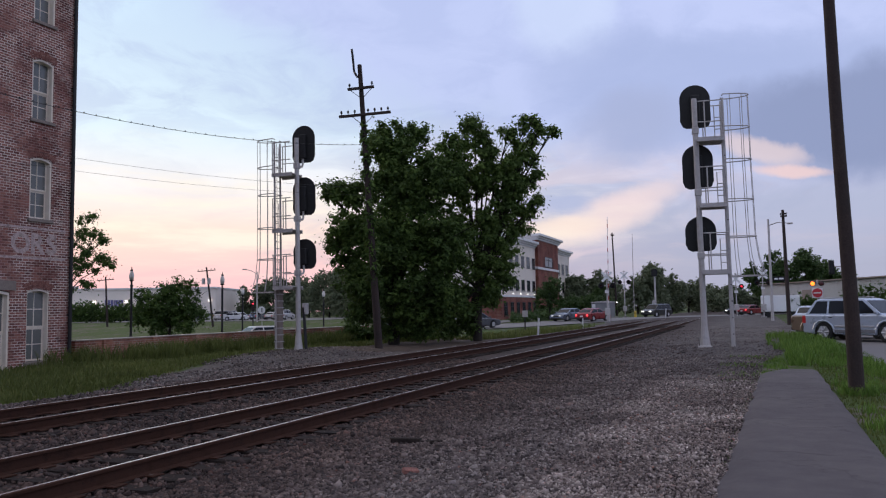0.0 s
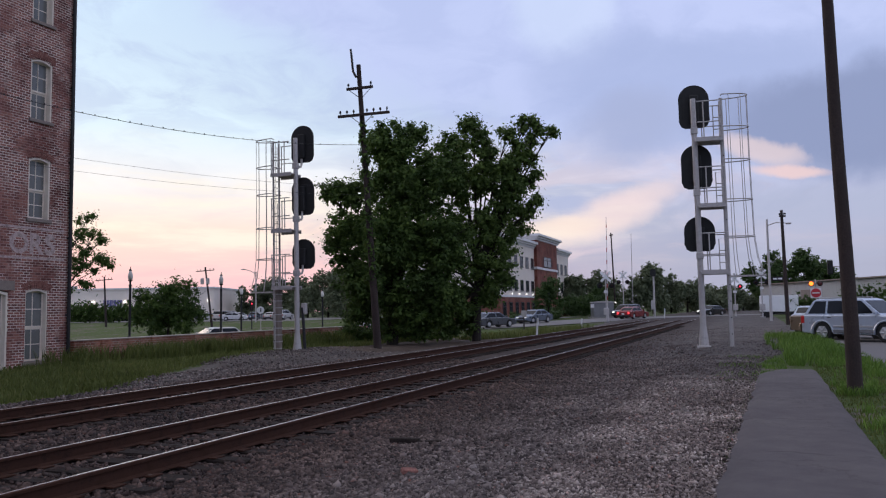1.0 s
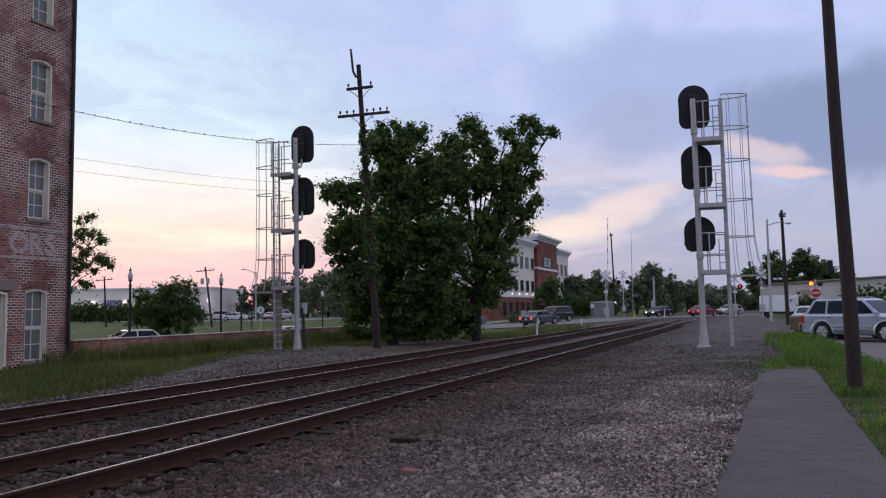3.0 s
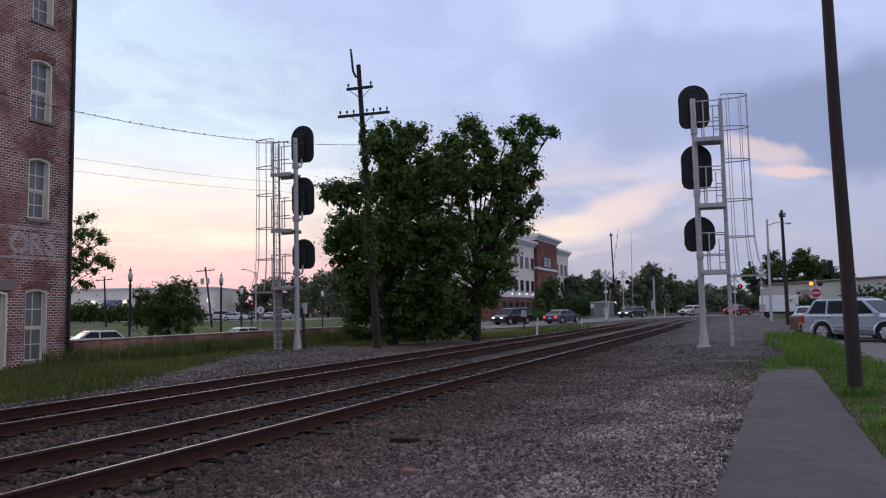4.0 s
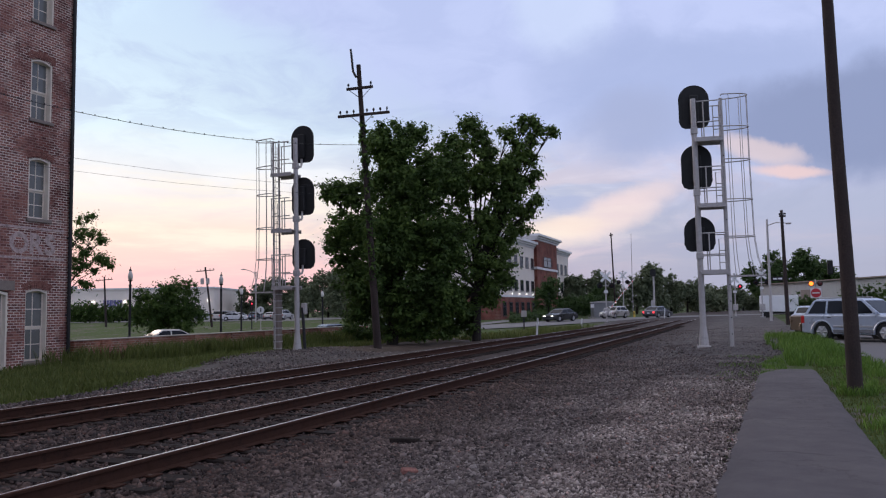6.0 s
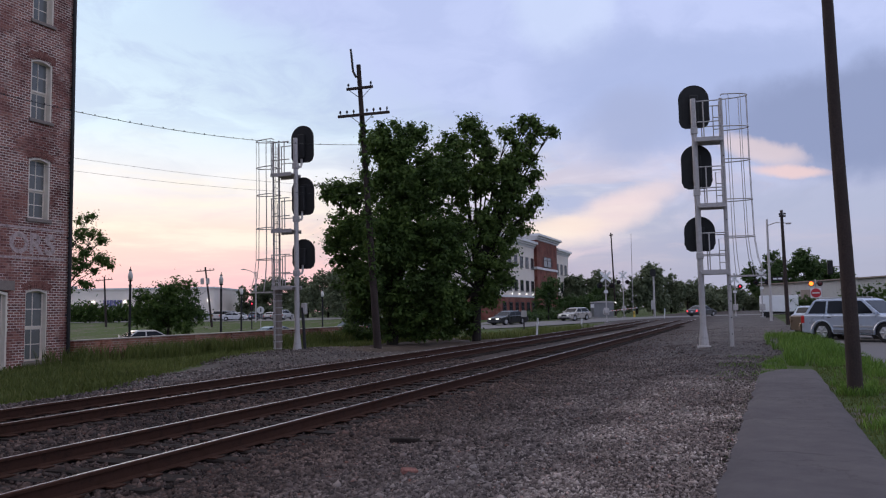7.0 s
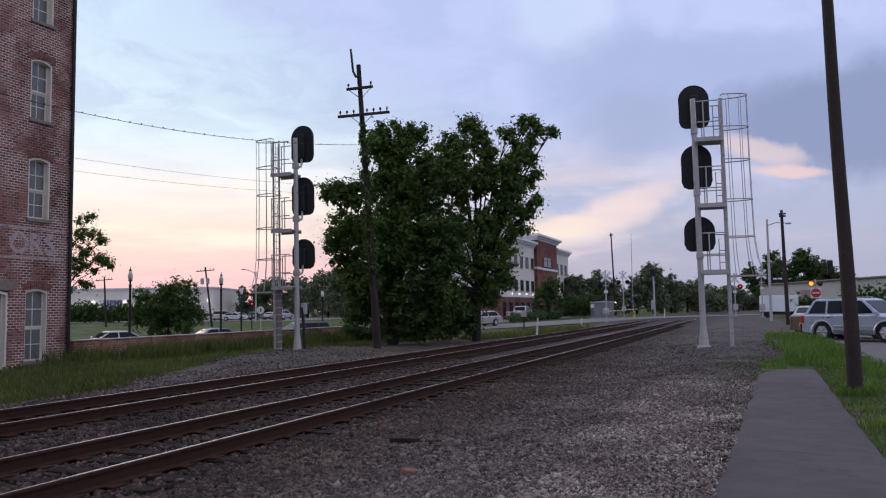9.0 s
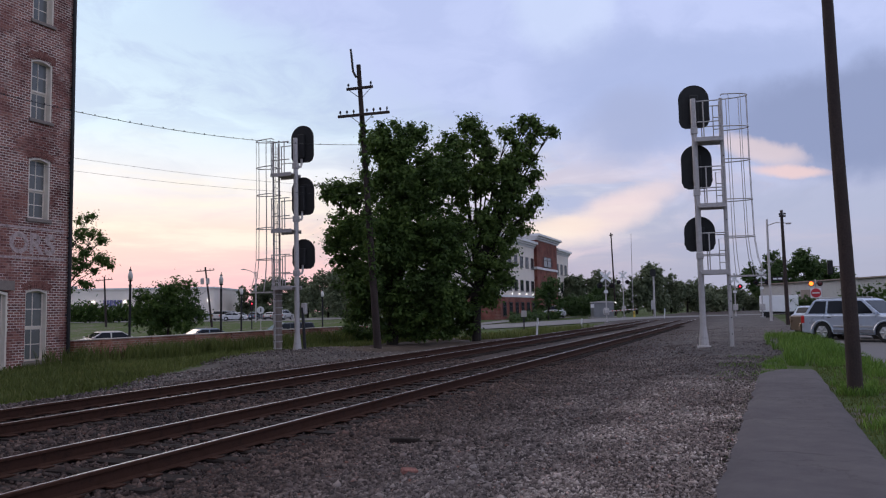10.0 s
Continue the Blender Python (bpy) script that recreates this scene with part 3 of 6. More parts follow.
def mill():
    root = empty("brick_mill", pose(0, 0, 0), "old red brick mill with tall arched sash windows", "building")
    fx, ye, zt = -25.0, 23.66, 19.0
    cols = [22.1, 17.6, 13.1, 8.6]
    rows = [(-0.18, 2.43, 1.06), (5.16, 7.40, 1.0), (8.94, 11.20, 1.0), (12.76, 15.0, 1.0)]
    # the front wall: strips between the openings
    wall = B()
    ys = sorted([-6.0, ye, 19.82, 20.88] + [c + s * 0.5 for c in cols for s in (-1, 1)])
    for a, b in zip(ys, ys[1:]):
        col = [c for c in cols if a < c < b]
        if a == 19.82:
            box(wall, (fx - 0.45, a, -1.0), (fx, b, -0.52))
            box(wall, (fx - 0.45, a, 2.44), (fx, b, zt))
        elif not col:
            box(wall, (fx - 0.45, a, -1.0), (fx, b, zt))
        else:
            zs = -1.0
            for z0, z1, w in rows:
                box(wall, (fx - 0.45, a, zs), (fx, b, z0 - 0.06))
                n = 8
                zs = z1 + 0.14
                for i in range(n):
                    ya, yb = a + (b - a) * i / n, a + (b - a) * (i + 1) / n
                    zc = z1 - 0.02 + arch_z((ya + yb) / 2 - col[0], 0.5, 0.11)
                    box(wall, (fx - 0.45, ya, zc), (fx, yb, zs + 0.02))
            box(wall, (fx - 0.45, a, zs), (fx, b, zt))
    part("front_wall", wall, M_BRICK, root, "weathered red brick front")
    # the wall turned from view, its shade carried by the darker brick
    part("end_wall", box(B(), (-45, ye, -1.6), (fx, ye + 0.03, zt)), M_SHADEBRICK, root, "brick end wall with its shade put into the brick colour")
    part("back_wall", box(B(), (-45.3, -6, -1.6), (-45, ye, zt)), M_BRICK, root)
    part("roof", box(B(), (-45.4, -6.1, zt), (fx + 0.15, ye + 0.15, zt + 0.25), 0.03), M_SILL, root)
    part("floor_slab", box(B(), (-45, -6, 3.2), (fx - 0.9, ye - 0.1, 3.4)), M_SILL, root)
    part("inner_wall", box(B(), (fx - 1.6, -6, -1), (fx - 1.4, ye - 0.1, zt)), M_BLIND, root, "dim plastered room wall")
    part("downpipe", bar(B(), (fx + 0.09, ye - 0.14, -0.5), (fx + 0.09, ye - 0.14, zt), 0.07), M_IRON, root, "dark iron downpipe at the corner")
    br = B()
    for z in (1.5, 4.5, 7.5, 10.5, 13.5):
        box(br, (fx, ye - 0.23, z), (fx + 0.1, ye - 0.05, z + 0.06))
    part("pipe_bracket", br, M_IRON, root)
    for c in cols:
        for z0, z1, w in rows:
            sash_window(root, c, z0, z1, w)
    # old ground floor opening with a cream surround beside the last window
    sash_window(root, 20.35, -0.42, 2.36, 1.06, 0.06)
    part("lintel", box(B(), (fx + 0.003, 19.5, 2.45), (fx + 0.03, 21.12, 2.80), 0.008), M_SILL, root, "grey stone lintel")
    # string course, faded painted band and lettering
    part("painted_band", box(B(), (fx, -2, 4.74), (fx + 0.004, ye - 0.35, 4.83)), M_PAINT, root, "faded pale paint stripe")
    part("painted_band", box(B(), (fx, -2, 3.62), (fx + 0.004, ye - 0.35, 3.70)), M_PAINT, root, "faded pale paint stripe")
    for ch, y in (("O", 20.85), ("R", 21.68), ("S", 22.40)):
        cu = bpy.data.curves.new("letter", "FONT")
        cu.body, cu.size, cu.extrude, cu.offset = ch, 1.02, 0.003, 0.035
        tmp = new("letter_source", cu)
        dg = bpy.context.evaluated_depsgraph_get()
        me = bpy.data.meshes.new_from_object(tmp.evaluated_get(dg))
        bpy.data.objects.remove(tmp)
        me.materials.clear()
        me.materials.append(M_PAINT)
        ob = new("painted_letter", me)
        ob.parent = root
        ob["label"] = "faded white painted letter"
        ob.matrix_local = pose(fx + 0.006, y, 3.86, 90, 0, 90)
    return root


def worn_paint():
    """Old sign paint, flaked off so that much of the brick shows."""
    m = bpy.data.materials.new("flaked_sign_paint")
    m.use_nodes = True
    t = m.node_tree
    N = Nodes(t)
    b = t.nodes["Principled BSDF"]
    co = N.add("ShaderNodeTexCoord").outputs["Object"]
    b.inputs["Base Color"].default_value = (0.60, 0.46, 0.44, 1)
    b.inputs["Roughness"].default_value = 0.9
    a = N.span(N.noise(co, 6.0, 6.0, 0.7), 0.34, 0.58, 0.5, 0.9)
    t.links.new(a, b.inputs["Alpha"])
    return m


M_PAINT = worn_paint()
mill()


M_COPING = material("pale_coping", [(0.34, 0.30, 0.26), (0.52, 0.47, 0.42)], 0.9, scale=3, fine=40)


def low_wall():
    root = empty("low_brick_wall", pose(0, 0, 0), "long low red brick wall with a concrete coping", "wall")
    y0, y1 = 23.9, 49.5
    bm = B()
    n = 26
    for i in range(n):
        a, b = y0 + (y1 - y0) * i / n, y0 + (y1 - y0) * (i + 1) / n
        box(bm, (-25.3, a, -1.2), (-25.02, b, 0.49))
    part("wall_body", bm, M_WALLBRICK, root, "patchy red brick")
    cp = B()
    for i in range(13):
        a, b = y0 + (y1 - y0) * i / 13, y0 + (y1 - y0) * (i + 1) / 13 - 0.012
        box(cp, (-25.36, a, 0.49), (-24.96, b, 0.535), 0.012)
    part("coping", cp, M_COPING, root, "pale concrete coping")
    pr = B()
    for i in range(9):
        a = y0 + 1.4 + i * 2.9
        box(pr, (-25.02, a, -1.0), (-24.93, a + 0.45, 0.485))
    part("pier", pr, M_WALLBRICK, root)


low_wall()


# ---------------- railway signals ----------------
def background_plate(h, w):
    """Outline of a signal's backing plate: round top, flat bottom with cut corners."""
    r = w / 2
    pts = [(r * math.cos(a), h - r + r * math.sin(a)) for a in [math.pi * i / 16 for i in range(17)]]
    pts += [(-r, 0.28), (-r * 0.86, 0.08), (-r * 0.62, 0.0), (r * 0.62, 0.0), (r * 0.86, 0.08), (r, 0.28)]
    return pts


def signal_mast(m, label, flip=1, plate_turn=0.0, off=-0.16, bulge=1.75):
    """A three-head signal: tapered mast, backed heads, platforms with rails, a ladder and its cage."""
    root = empty("railway_signal", m, label, "railway signal", "signals beside the tracks")
    b = B()
    bar(b, (0, 0, -0.3), (0, 0, 9.5), 0.115, 0.10, 16)
    part("mast", b, M_STEEL, root, smooth=False)
    foot = lathe(B(), [(0.25, -0.4), (0.25, 0.02), (0.19, 0.05), (0.125, 0.7), (0.115, 0.75)], 12)
    part("mast_base", foot, M_STEEL, root, "flared steel foot")
    heads = [(8.45, 1.68), (6.06, 1.70), (3.64, 1.32)]
    for z, h in heads:
        k = plate_turn
        head = part("signal_head", prism(B(), background_plate(h, 1.12), -0.012, 0.012, pose(off, 0.42, z, 0, 0, k)), M_BLACK, root, "black round-topped signal plate")
        out = background_plate(h, 1.12)
        mm = pose(off, 0.42, z, 0, 0, k)
        edge = [mm @ Vector((a, 0, b)) for a, b in out + out[:1]]
        lip = tube(B(), edge, [0.018] * len(edge), 6)
        part("plate_rim", lip, M_BLACK, head)
        case = B()
        for j in range(3 if h > 1.5 else 2):
            zz = 0.34 + j * 0.42
            bar(case, mm @ Vector((0, 0, zz)), mm @ Vector((0, 0.14, zz)), 0.14, n=14)
            bar(case, mm @ Vector((0, 0.13, zz)), mm @ Vector((0, 0.42, zz - 0.03)), 0.13, n=14)
        part("lamp_hood", case, M_BLACK, head)
        box_ = box(B(), (-0.17, -0.22, 0.16), (0.17, -0.01, h - 0.42), 0.03, mm)
        part("lamp_case", box_, M_BLACK, head)
        arm = tube(B(), [(0, 0, z - 0.1), (0.28 * off, 0.1, z - 0.24), (off, 0.26, z - 0.22), (off, 0.32, z - 0.1), (off, 0.33, z + 0.2)], [0.05] * 5)
        box(arm, (-0.125, -0.12, z - 0.34), (0.125, 0.13, z - 0.08), 0.02)
        part("bracket", arm, M_STEEL, root, "grey mounting bracket")
    x1 = 1.02 * flip
    for z in (7.86, 5.34, 2.83):
        pf = B()
        box(pf, (min(0, x1), -0.44, z - 0.03), (max(0, x1), 0.44, z + 0.02), 0.006)
        box(pf, (min(0, x1), -0.46, z - 0.12), (max(0, x1), -0.42, z + 0.04))
        box(pf, (min(0, x1), 0.42, z - 0.12), (max(0, x1), 0.46, z + 0.04))
        part("platform", pf, M_STEEL, root, "steel grating platform")
        for y in (-0.44, 0.44):
            for zz in (0.62, 1.42):
                part("guard_rail", bar(B(), (0.08 * flip, y, z + zz), (x1, y, z + zz), 0.022, n=7), M_STEEL, root)
            for xx in (0.32, 0.98):
                part("rail_post", bar(B(), (xx * flip, y, z), (xx * flip, y, z + 1.42), 0.024, n=7), M_STEEL, root)
        # narrow gate beside the ladder
        part("rail_gate", tube(B(), [(0.66 * flip, -0.47, z), (0.66 * flip, -0.47, z + 1.18), (0.9 * flip, -0.47, z + 1.18), (0.9 * flip, -0.47, z)], [0.02] * 4, 7), M_STEEL, root)
        for zz in (0.3, 0.75):
            part("gate_bar", bar(B(), (0.66 * flip, -0.47, z + zz), (0.9 * flip, -0.47, z + zz), 0.018, n=7), M_STEEL, root)
    # ladder
    lx = 1.0 * flip
    for y in (-0.24, 0.24):
        part("ladder_stile", box(B(), (lx - 0.045, y - 0.018, -0.2), (lx + 0.045, y + 0.018, 9.4), 0.006), M_STEEL, root)
    z = 0.45
    while z < 9.2:
        part("bolt", box(B(), (lx - 0.02, -0.27, z), (lx + 0.02, -0.255, z + 0.04)), M_IRON, root)
        z += 0.61
    z = 0.3
    while z < 9.1:
        part("ladder_rung", bar(B(), (lx, -0.24, z), (lx, 0.24, z), 0.014, n=6), M_STEEL, root)
        z += 0.305
    # safety cage: hoops and straps that flare at the bottom
    def ring(z, r):
        return [(lx + flip * (r * bulge * math.sin(math.pi * i / 12)), -r * math.cos(math.pi * i / 12) * 0.8, z) for i in range(13)]
    for z, r in ((9.5, 0.5), (8.27, 0.5), (7.02, 0.5), (5.5, 0.51), (4.1, 0.52), (2.62, 0.68)):
        c = ring(z, r)
        c = [(lx, c[0][1] * 0.5, z)] + c + [(lx, c[-1][1] * 0.5, z)]
        part("cage_hoop", tube(B(), c, [0.022] * len(c), 6), M_STEEL, root)
    for i in (1, 3, 5, 7, 9, 11):
        line = [ring(z, r)[i] for z, r in ((9.5, 0.5), (7.02, 0.5), (4.1, 0.52), (3.3, 0.57), (2.62, 0.68))]
        part("cage_strap", tube(B(), line, [0.013] * 5, 6), M_STEEL, root)
    return root


signal_mast(pose(-1.80, 31.5, -0.02, 0, -0.4, 8), "tall grey railway signal with three black heads and caged ladder", 1, 0, 0.06, 1.95)
left = signal_mast(pose(-18.76, 30.27, -0.2, 0, -0.6, 2), "grey railway signal with offset black heads on a gravel mound", -1, 0, 0.12, 2.0)
part("ladder_post", box(B(), (-1.12, -0.15, -0.3), (-0.84, 0.15, 2.80), 0.02), M_SILL, left, "grey post under the ladder")
for k in range(9):
    part("post_step", box(B(), (-1.14, -0.17, 0.1 + 0.3 * k), (-0.82, 0.17, 0.14 + 0.3 * k)), M_STEEL, left)
part("relay_case", box(B(), (0.05, 0.25, 1.6), (0.25, 0.5, 2.1), 0.02), M_STEEL, left, "small grey equipment case")
part("cable_conduit", bar(B(), (0.28, 0.2, -0.3), (0.10, 0.3, 1.9), 0.07), M_IRON, left, "dark cable conduit")


# ---------------- trees and plants ----------------
LEAF_DARK = leafy("leaf_dark", (0.038, 0.064, 0.020), (0.066, 0.115, 0.028), (0.13, 0.20, 0.042), 0.75)
LEAF_OPEN = leafy("leaf_open", (0.044, 0.074, 0.022), (0.082, 0.135, 0.032), (0.16, 0.235, 0.052), 0.7)
LEAF_MID = leafy("leaf_mid", (0.035, 0.065, 0.02), (0.06, 0.105, 0.03), (0.10, 0.155, 0.045))
# far leaves: the haze of distance is put into this paler colour
LEAF_FAR_HAZE = leafy("leaf_far_haze", (0.105, 0.13, 0.078), (0.145, 0.175, 0.10), (0.195, 0.225, 0.135))
GRASS = leafy("grass_blade", (0.062, 0.076, 0.020), (0.11, 0.135, 0.034), (0.19, 0.20, 0.066))
GRASS_R = leafy("grass_blade_green", (0.06, 0.115, 0.02), (0.115, 0.205, 0.034), (0.20, 0.30, 0.06))


def leaf_cloud(name, rng, centres, radii, count, size, mat, parent, droop=0.3):
    """Many small pointed leaves round the given twigs."""
    k = rng.integers(0, len(centres), count)
    d = rng.normal(size=(count, 3))
    d /= np.linalg.norm(d, axis=1)[:, None]
    rad = radii[k] * np.abs(rng.normal(0.0, 0.85, count))
    c = centres[k] + d * rad[:, None] * np.array([1, 1, 0.8])
    face = d * 0.9 + rng.normal(size=(count, 3)) * 0.33 + np.array([0, 0, 0.75])
    u = np.cross(face, rng.normal(size=(count, 3)))
    u[:, 2] -= droop
    u /= np.linalg.norm(u, axis=1)[:, None]
    w = np.cross(u, face)
    w /= np.linalg.norm(w, axis=1)[:, None]
    nrm = np.cross(u, w)
    s = size * rng.uniform(0.6, 1.35, count)[:, None]
    v = np.empty((count, 4, 3))
    v[:, 0] = c - u * s * 0.55
    v[:, 1] = c + w * s * 0.36 + nrm * s * 0.1
    v[:, 2] = c + u * s * 0.6
    v[:, 3] = c - w * s * 0.36 + nrm * s * 0.1
    me = bpy.data.meshes.new(name)
    me.vertices.add(count * 4)
    me.vertices.foreach_set("co", v.astype(np.float32).ravel())
    me.loops.add(count * 4)
    me.loops.foreach_set("vertex_index", np.arange(count * 4, dtype=np.int32))
    me.polygons.add(count)
    me.polygons.foreach_set("loop_start", np.arange(0, count * 4, 4, dtype=np.int32))
    me.update(calc_edges=True)
    me.materials.append(mat)
    ob = new(name, me)
    ob.parent = parent
    return ob


# ---------------- wooden poles ----------------
def insulator(bm, p):
    lathe(bm, [(0.02, -0.02), (0.02, 0.08), (0.05, 0.08), (0.055, 0.13), (0.035, 0.19), (0.01, 0.21)], 8, Matrix.Translation(p))


def telegraph_pole():
    root = empty("telegraph_pole", pose(-16.28, 33.25, -0.2), "leaning old wooden telegraph pole with two crossarms", "utility pole")
    top = Vector((-0.33, -1.15, 13.1))
    R = Vector((0.931, 0.364, 0))
    a = Vector((0, 0, -0.4))
    part("pole", tube(B(), [a.lerp(top, i / 8) for i in range(9)], [0.19 - 0.011 * i for i in range(9)], 14), M_POLE, root)
    for z, w0, w1, tilt in ((10.75, -1.1, 1.3, 0.085), (11.98, -0.62, 0.62, 0.1)):
        c = top * (z / 13.1)
        m = Matrix.Translation(c) @ Matrix(((R.x, -R.y, 0, 0), (R.y, R.x, 0, 0), (0, 0, 1, 0), (0, 0, 0, 1))) @ Matrix.Rotation(-tilt, 4, "Y")
        part("crossarm", box(B(), (w0, -0.22, -0.06), (w1, -0.12, 0.06), 0.01, m), M_POLE, root)
        xs_ = [w0 + 0.12 + (w1 - w0 - 0.24) * i / 7 for i in range(8)] if w1 > 1 else [w0 + 0.1, w1 - 0.1]
        for x in xs_:
            if abs(x) > 0.15:
                ins = B()
                insulator(ins, m @ Vector((x, -0.17, 0.06)))
                part("insulator", ins, M_BLACK, root)
        for s in (-1, 1):
            part("brace", bar(B(), m @ Vector((s * 0.5, -0.12, -0.04)), m @ Vector((0, -0.12, -0.5)), 0.015, n=6), M_IRON, root)
    q = [top * 0.955 + Vector((-0.1, -0.1, 0)), top * 0.965 - R * 0.28 + Vector((0, 0, 0.15)), top - R * 0.32 + Vector((0, 0, 0.45)), top - R * 0.36 + Vector((0, 0, 0.75))]
    rng = np.random.default_rng(77)
    f = rng.uniform(0.25, 0.8, 260)
    centres = np.array([a.lerp(top, v) for v in f]) + rng.normal(size=(260, 3)) * 0.13 * (1.35 - f)[:, None]
    leaf_cloud("vine", rng, centres, np.full(260, 0.16) * (1.3 - f), 2600, 0.16, LEAF_DARK, root)
    part("cable_riser", tube(B(), q, [0.055] * 4), M_IRON, root, "bent black cable riser")


telegraph_pole()


def street_pole():
    root = empty("utility_pole", pose(1.59, 15.59, 0), "dark leaning wooden utility pole in the grass verge", "utility pole")
    zs = [-0.4 + i * 0.45 for i in range(25)]
    part("pole", tube(B(), [(-0.017 * z + 0.008 * math.sin(z), 0, z) for z in zs], [0.130 - 0.0020 * i for i in range(25)], 18), M_POLE, root)


street_pole()


def cable(name, a, b, sag, r, label, beads=0):
    a, b = Vector(a), Vector(b)
    bm = B()
    n = 28
    pts = [a.lerp(b, i / n) - Vector((0, 0, sag * 4 * (i / n) * (1 - i / n))) for i in range(n + 1)]
    for p, q in zip(pts, pts[1:]):
        bar(bm, p, q, r, n=5)
    ob = tagged(part(name, bm, M_IRON), label, "cable")
    if beads:
        for i in range(beads):
            f = (i + 0.5) / beads
            p = a.lerp(b, f) - Vector((0, 0, sag * 4 * f * (1 - f)))
            part("cable_hanger", box(B(), p - Vector((0.014, 0.014, 0.01)), p + Vector((0.014, 0.014, 0.045))), M_IRON, ob)


def tree(m, label, lobes, seed, leaves, size, mat, trunk=(0.3, 3.0), twig=0.45, per=34, shell=0.55, category="tree", name="tree", yaw=21.3):
    """lobes: (across, up, radius, away) in metres from the foot. Twigs fill each lobe, leaves sit round the twigs."""
    rng = np.random.default_rng(seed)
    root = empty(name, m @ pose(0, 0, 0, 0, 0, yaw), label, category)
    r0, fork = trunk
    tb = B()
    twigs, rads = [], []
    for x, z, r, y in lobes:
        n = max(6, int(per * r * r / 1.5))
        d = rng.normal(size=(n, 3))
        d /= np.linalg.norm(d, axis=1)[:, None]
        p = np.array([x, y, z]) + d * (r * rng.uniform(shell, 1.05, n))[:, None]
        twigs.append(p)
        rads.append(np.full(n, twig) * rng.uniform(0.6, 1.3, n))
    tw, ra = np.concatenate(twigs), np.concatenate(rads)
    keep = tw[:, 2] > 0.15
    tw, ra = tw[keep], ra[keep]
    leaf_cloud("crown", rng, tw, ra, leaves, size, mat, root)
    if r0 > 0:
        bar(tb, (0, 0, -0.5), (0.1, 0, fork), r0, r0 * 0.75, 10)
        for x, z, r, y in lobes:
            a, e = Vector((0.1, 0, fork)), Vector((x, y, z))
            h = a.lerp(e, 0.5) + Vector((0, 0, 0.1 * (e - a).length))
            bar(tb, a, h, r0 * 0.36, r0 * 0.2, 7)
            bar(tb, h, e, r0 * 0.2, r0 * 0.06, 6)
            for j in range(5):
                q = e + Vector(rng.normal(size=3)) * r * 0.5
                bar(tb, h.lerp(e, 0.6), q, r0 * 0.08, 0.012, 5)
        part("trunk", tb, M_BARK, root)
    return root


tree(pose(-18.5, 39.5, -0.35), "dense dark green broadleaf tree with vines by the track",
     [(-0.1, 11.0, 1.3, 0), (1.3, 11.6, 0.9, 0.5), (-0.8, 11.7, 0.6, 0.5), (-0.1, 8.8, 1.9, 0), (-2.3, 8.2, 1.0, 0), (-3.4, 8.5, 0.6, 0), (-2.0, 6.2, 1.4, -0.3),
      (-3.0, 5.7, 0.75, 0), (-2.5, 4.0, 1.0, 0), (1.7, 8.8, 2.0, -0.5), (0.2, 5.9, 2.3, -0.8), (2.3, 5.6, 2.4, -0.5), (-1.2, 3.4, 1.6, -0.8), (1.4, 2.8, 2.0, -0.8),
      (-1.9, 2.0, 0.9, 0.3), (2.9, 9.6, 1.5, 0.5), (2.8, 2.1, 1.2, -0.2), (0.2, 1.3, 1.2, 0.2), (1.6, 1.2, 1.0, 0.4), (3.3, 11.0, 0.7, 0.5)], 3, 132000, 0.175, LEAF_DARK, (0.35, 2.2), twig=0.36, per=44, shell=0.3)
HIGH = [(0.1, 12.7, 0.8, 0), (0.7, 11.5, 1.0, 0), (-0.9, 11.6, 0.75, 0), (0.9, 9.8, 1.4, 0), (2.0, 12.1, 0.55, 0), (3.1, 12.8, 0.6, 0), (3.9, 12.4, 0.5, 0), (4.6, 12.2, 0.25, 0),
        (2.8, 11.0, 0.75, 0), (3.0, 9.3, 0.6, 0.3), (2.1, 8.4, 1.0, 0), (2.6, 7.5, 0.4, 0), (3.6, 8.1, 0.3, 0), (2.0, 10.2, 0.8, 0), (2.3, 9.6, 0.6, 0.4), (3.4, 11.6, 0.5, 0.2), (1.5, 7.6, 0.8, -0.3), (2.4, 8.9, 0.5, -0.4),
        (2.6, 6.5, 0.6, 0.2), (1.9, 5.5, 0.6, 0.2), (3.1, 7.4, 0.5, 0.3), (1.6, 4.3, 0.6, 0.2), (1.2, 3.0, 0.6, 0.2), (3.5, 9.6, 0.45, 0), (3.3, 10.6, 0.5, 0.3)]
LOW = [(-0.4, 9.2, 1.6, 0), (0.9, 6.6, 1.3, 0), (1.4, 5.3, 0.75, 0), (1.6, 4.2, 0.6, 0), (0.2, 4.4, 1.2, 0), (0.9, 2.8, 0.8, 0), (-0.9, 6.6, 1.6, 0), (-0.4, 2.2, 1.0, 0),
       (-1.7, 4.3, 1.3, 0), (-1.6, 2.4, 1.3, 0), (-2.6, 5.6, 1.2, 0), (-0.6, 1.3, 0.8, 0.6), (1.9, 3.4, 0.45, 0), (1.0, 2.2, 0.5, 0.2), (-0.5, 0.9, 0.6, 0.2), (-1.6, 1.0, 0.9, 0)]
tree(pose(-14.9, 43.2, -0.35), "tall open-crowned broadleaf tree behind the bushes", HIGH + LOW, 5, 86000, 0.175, LEAF_OPEN, (0.28, 3.0), twig=0.32, per=38, shell=0.3)


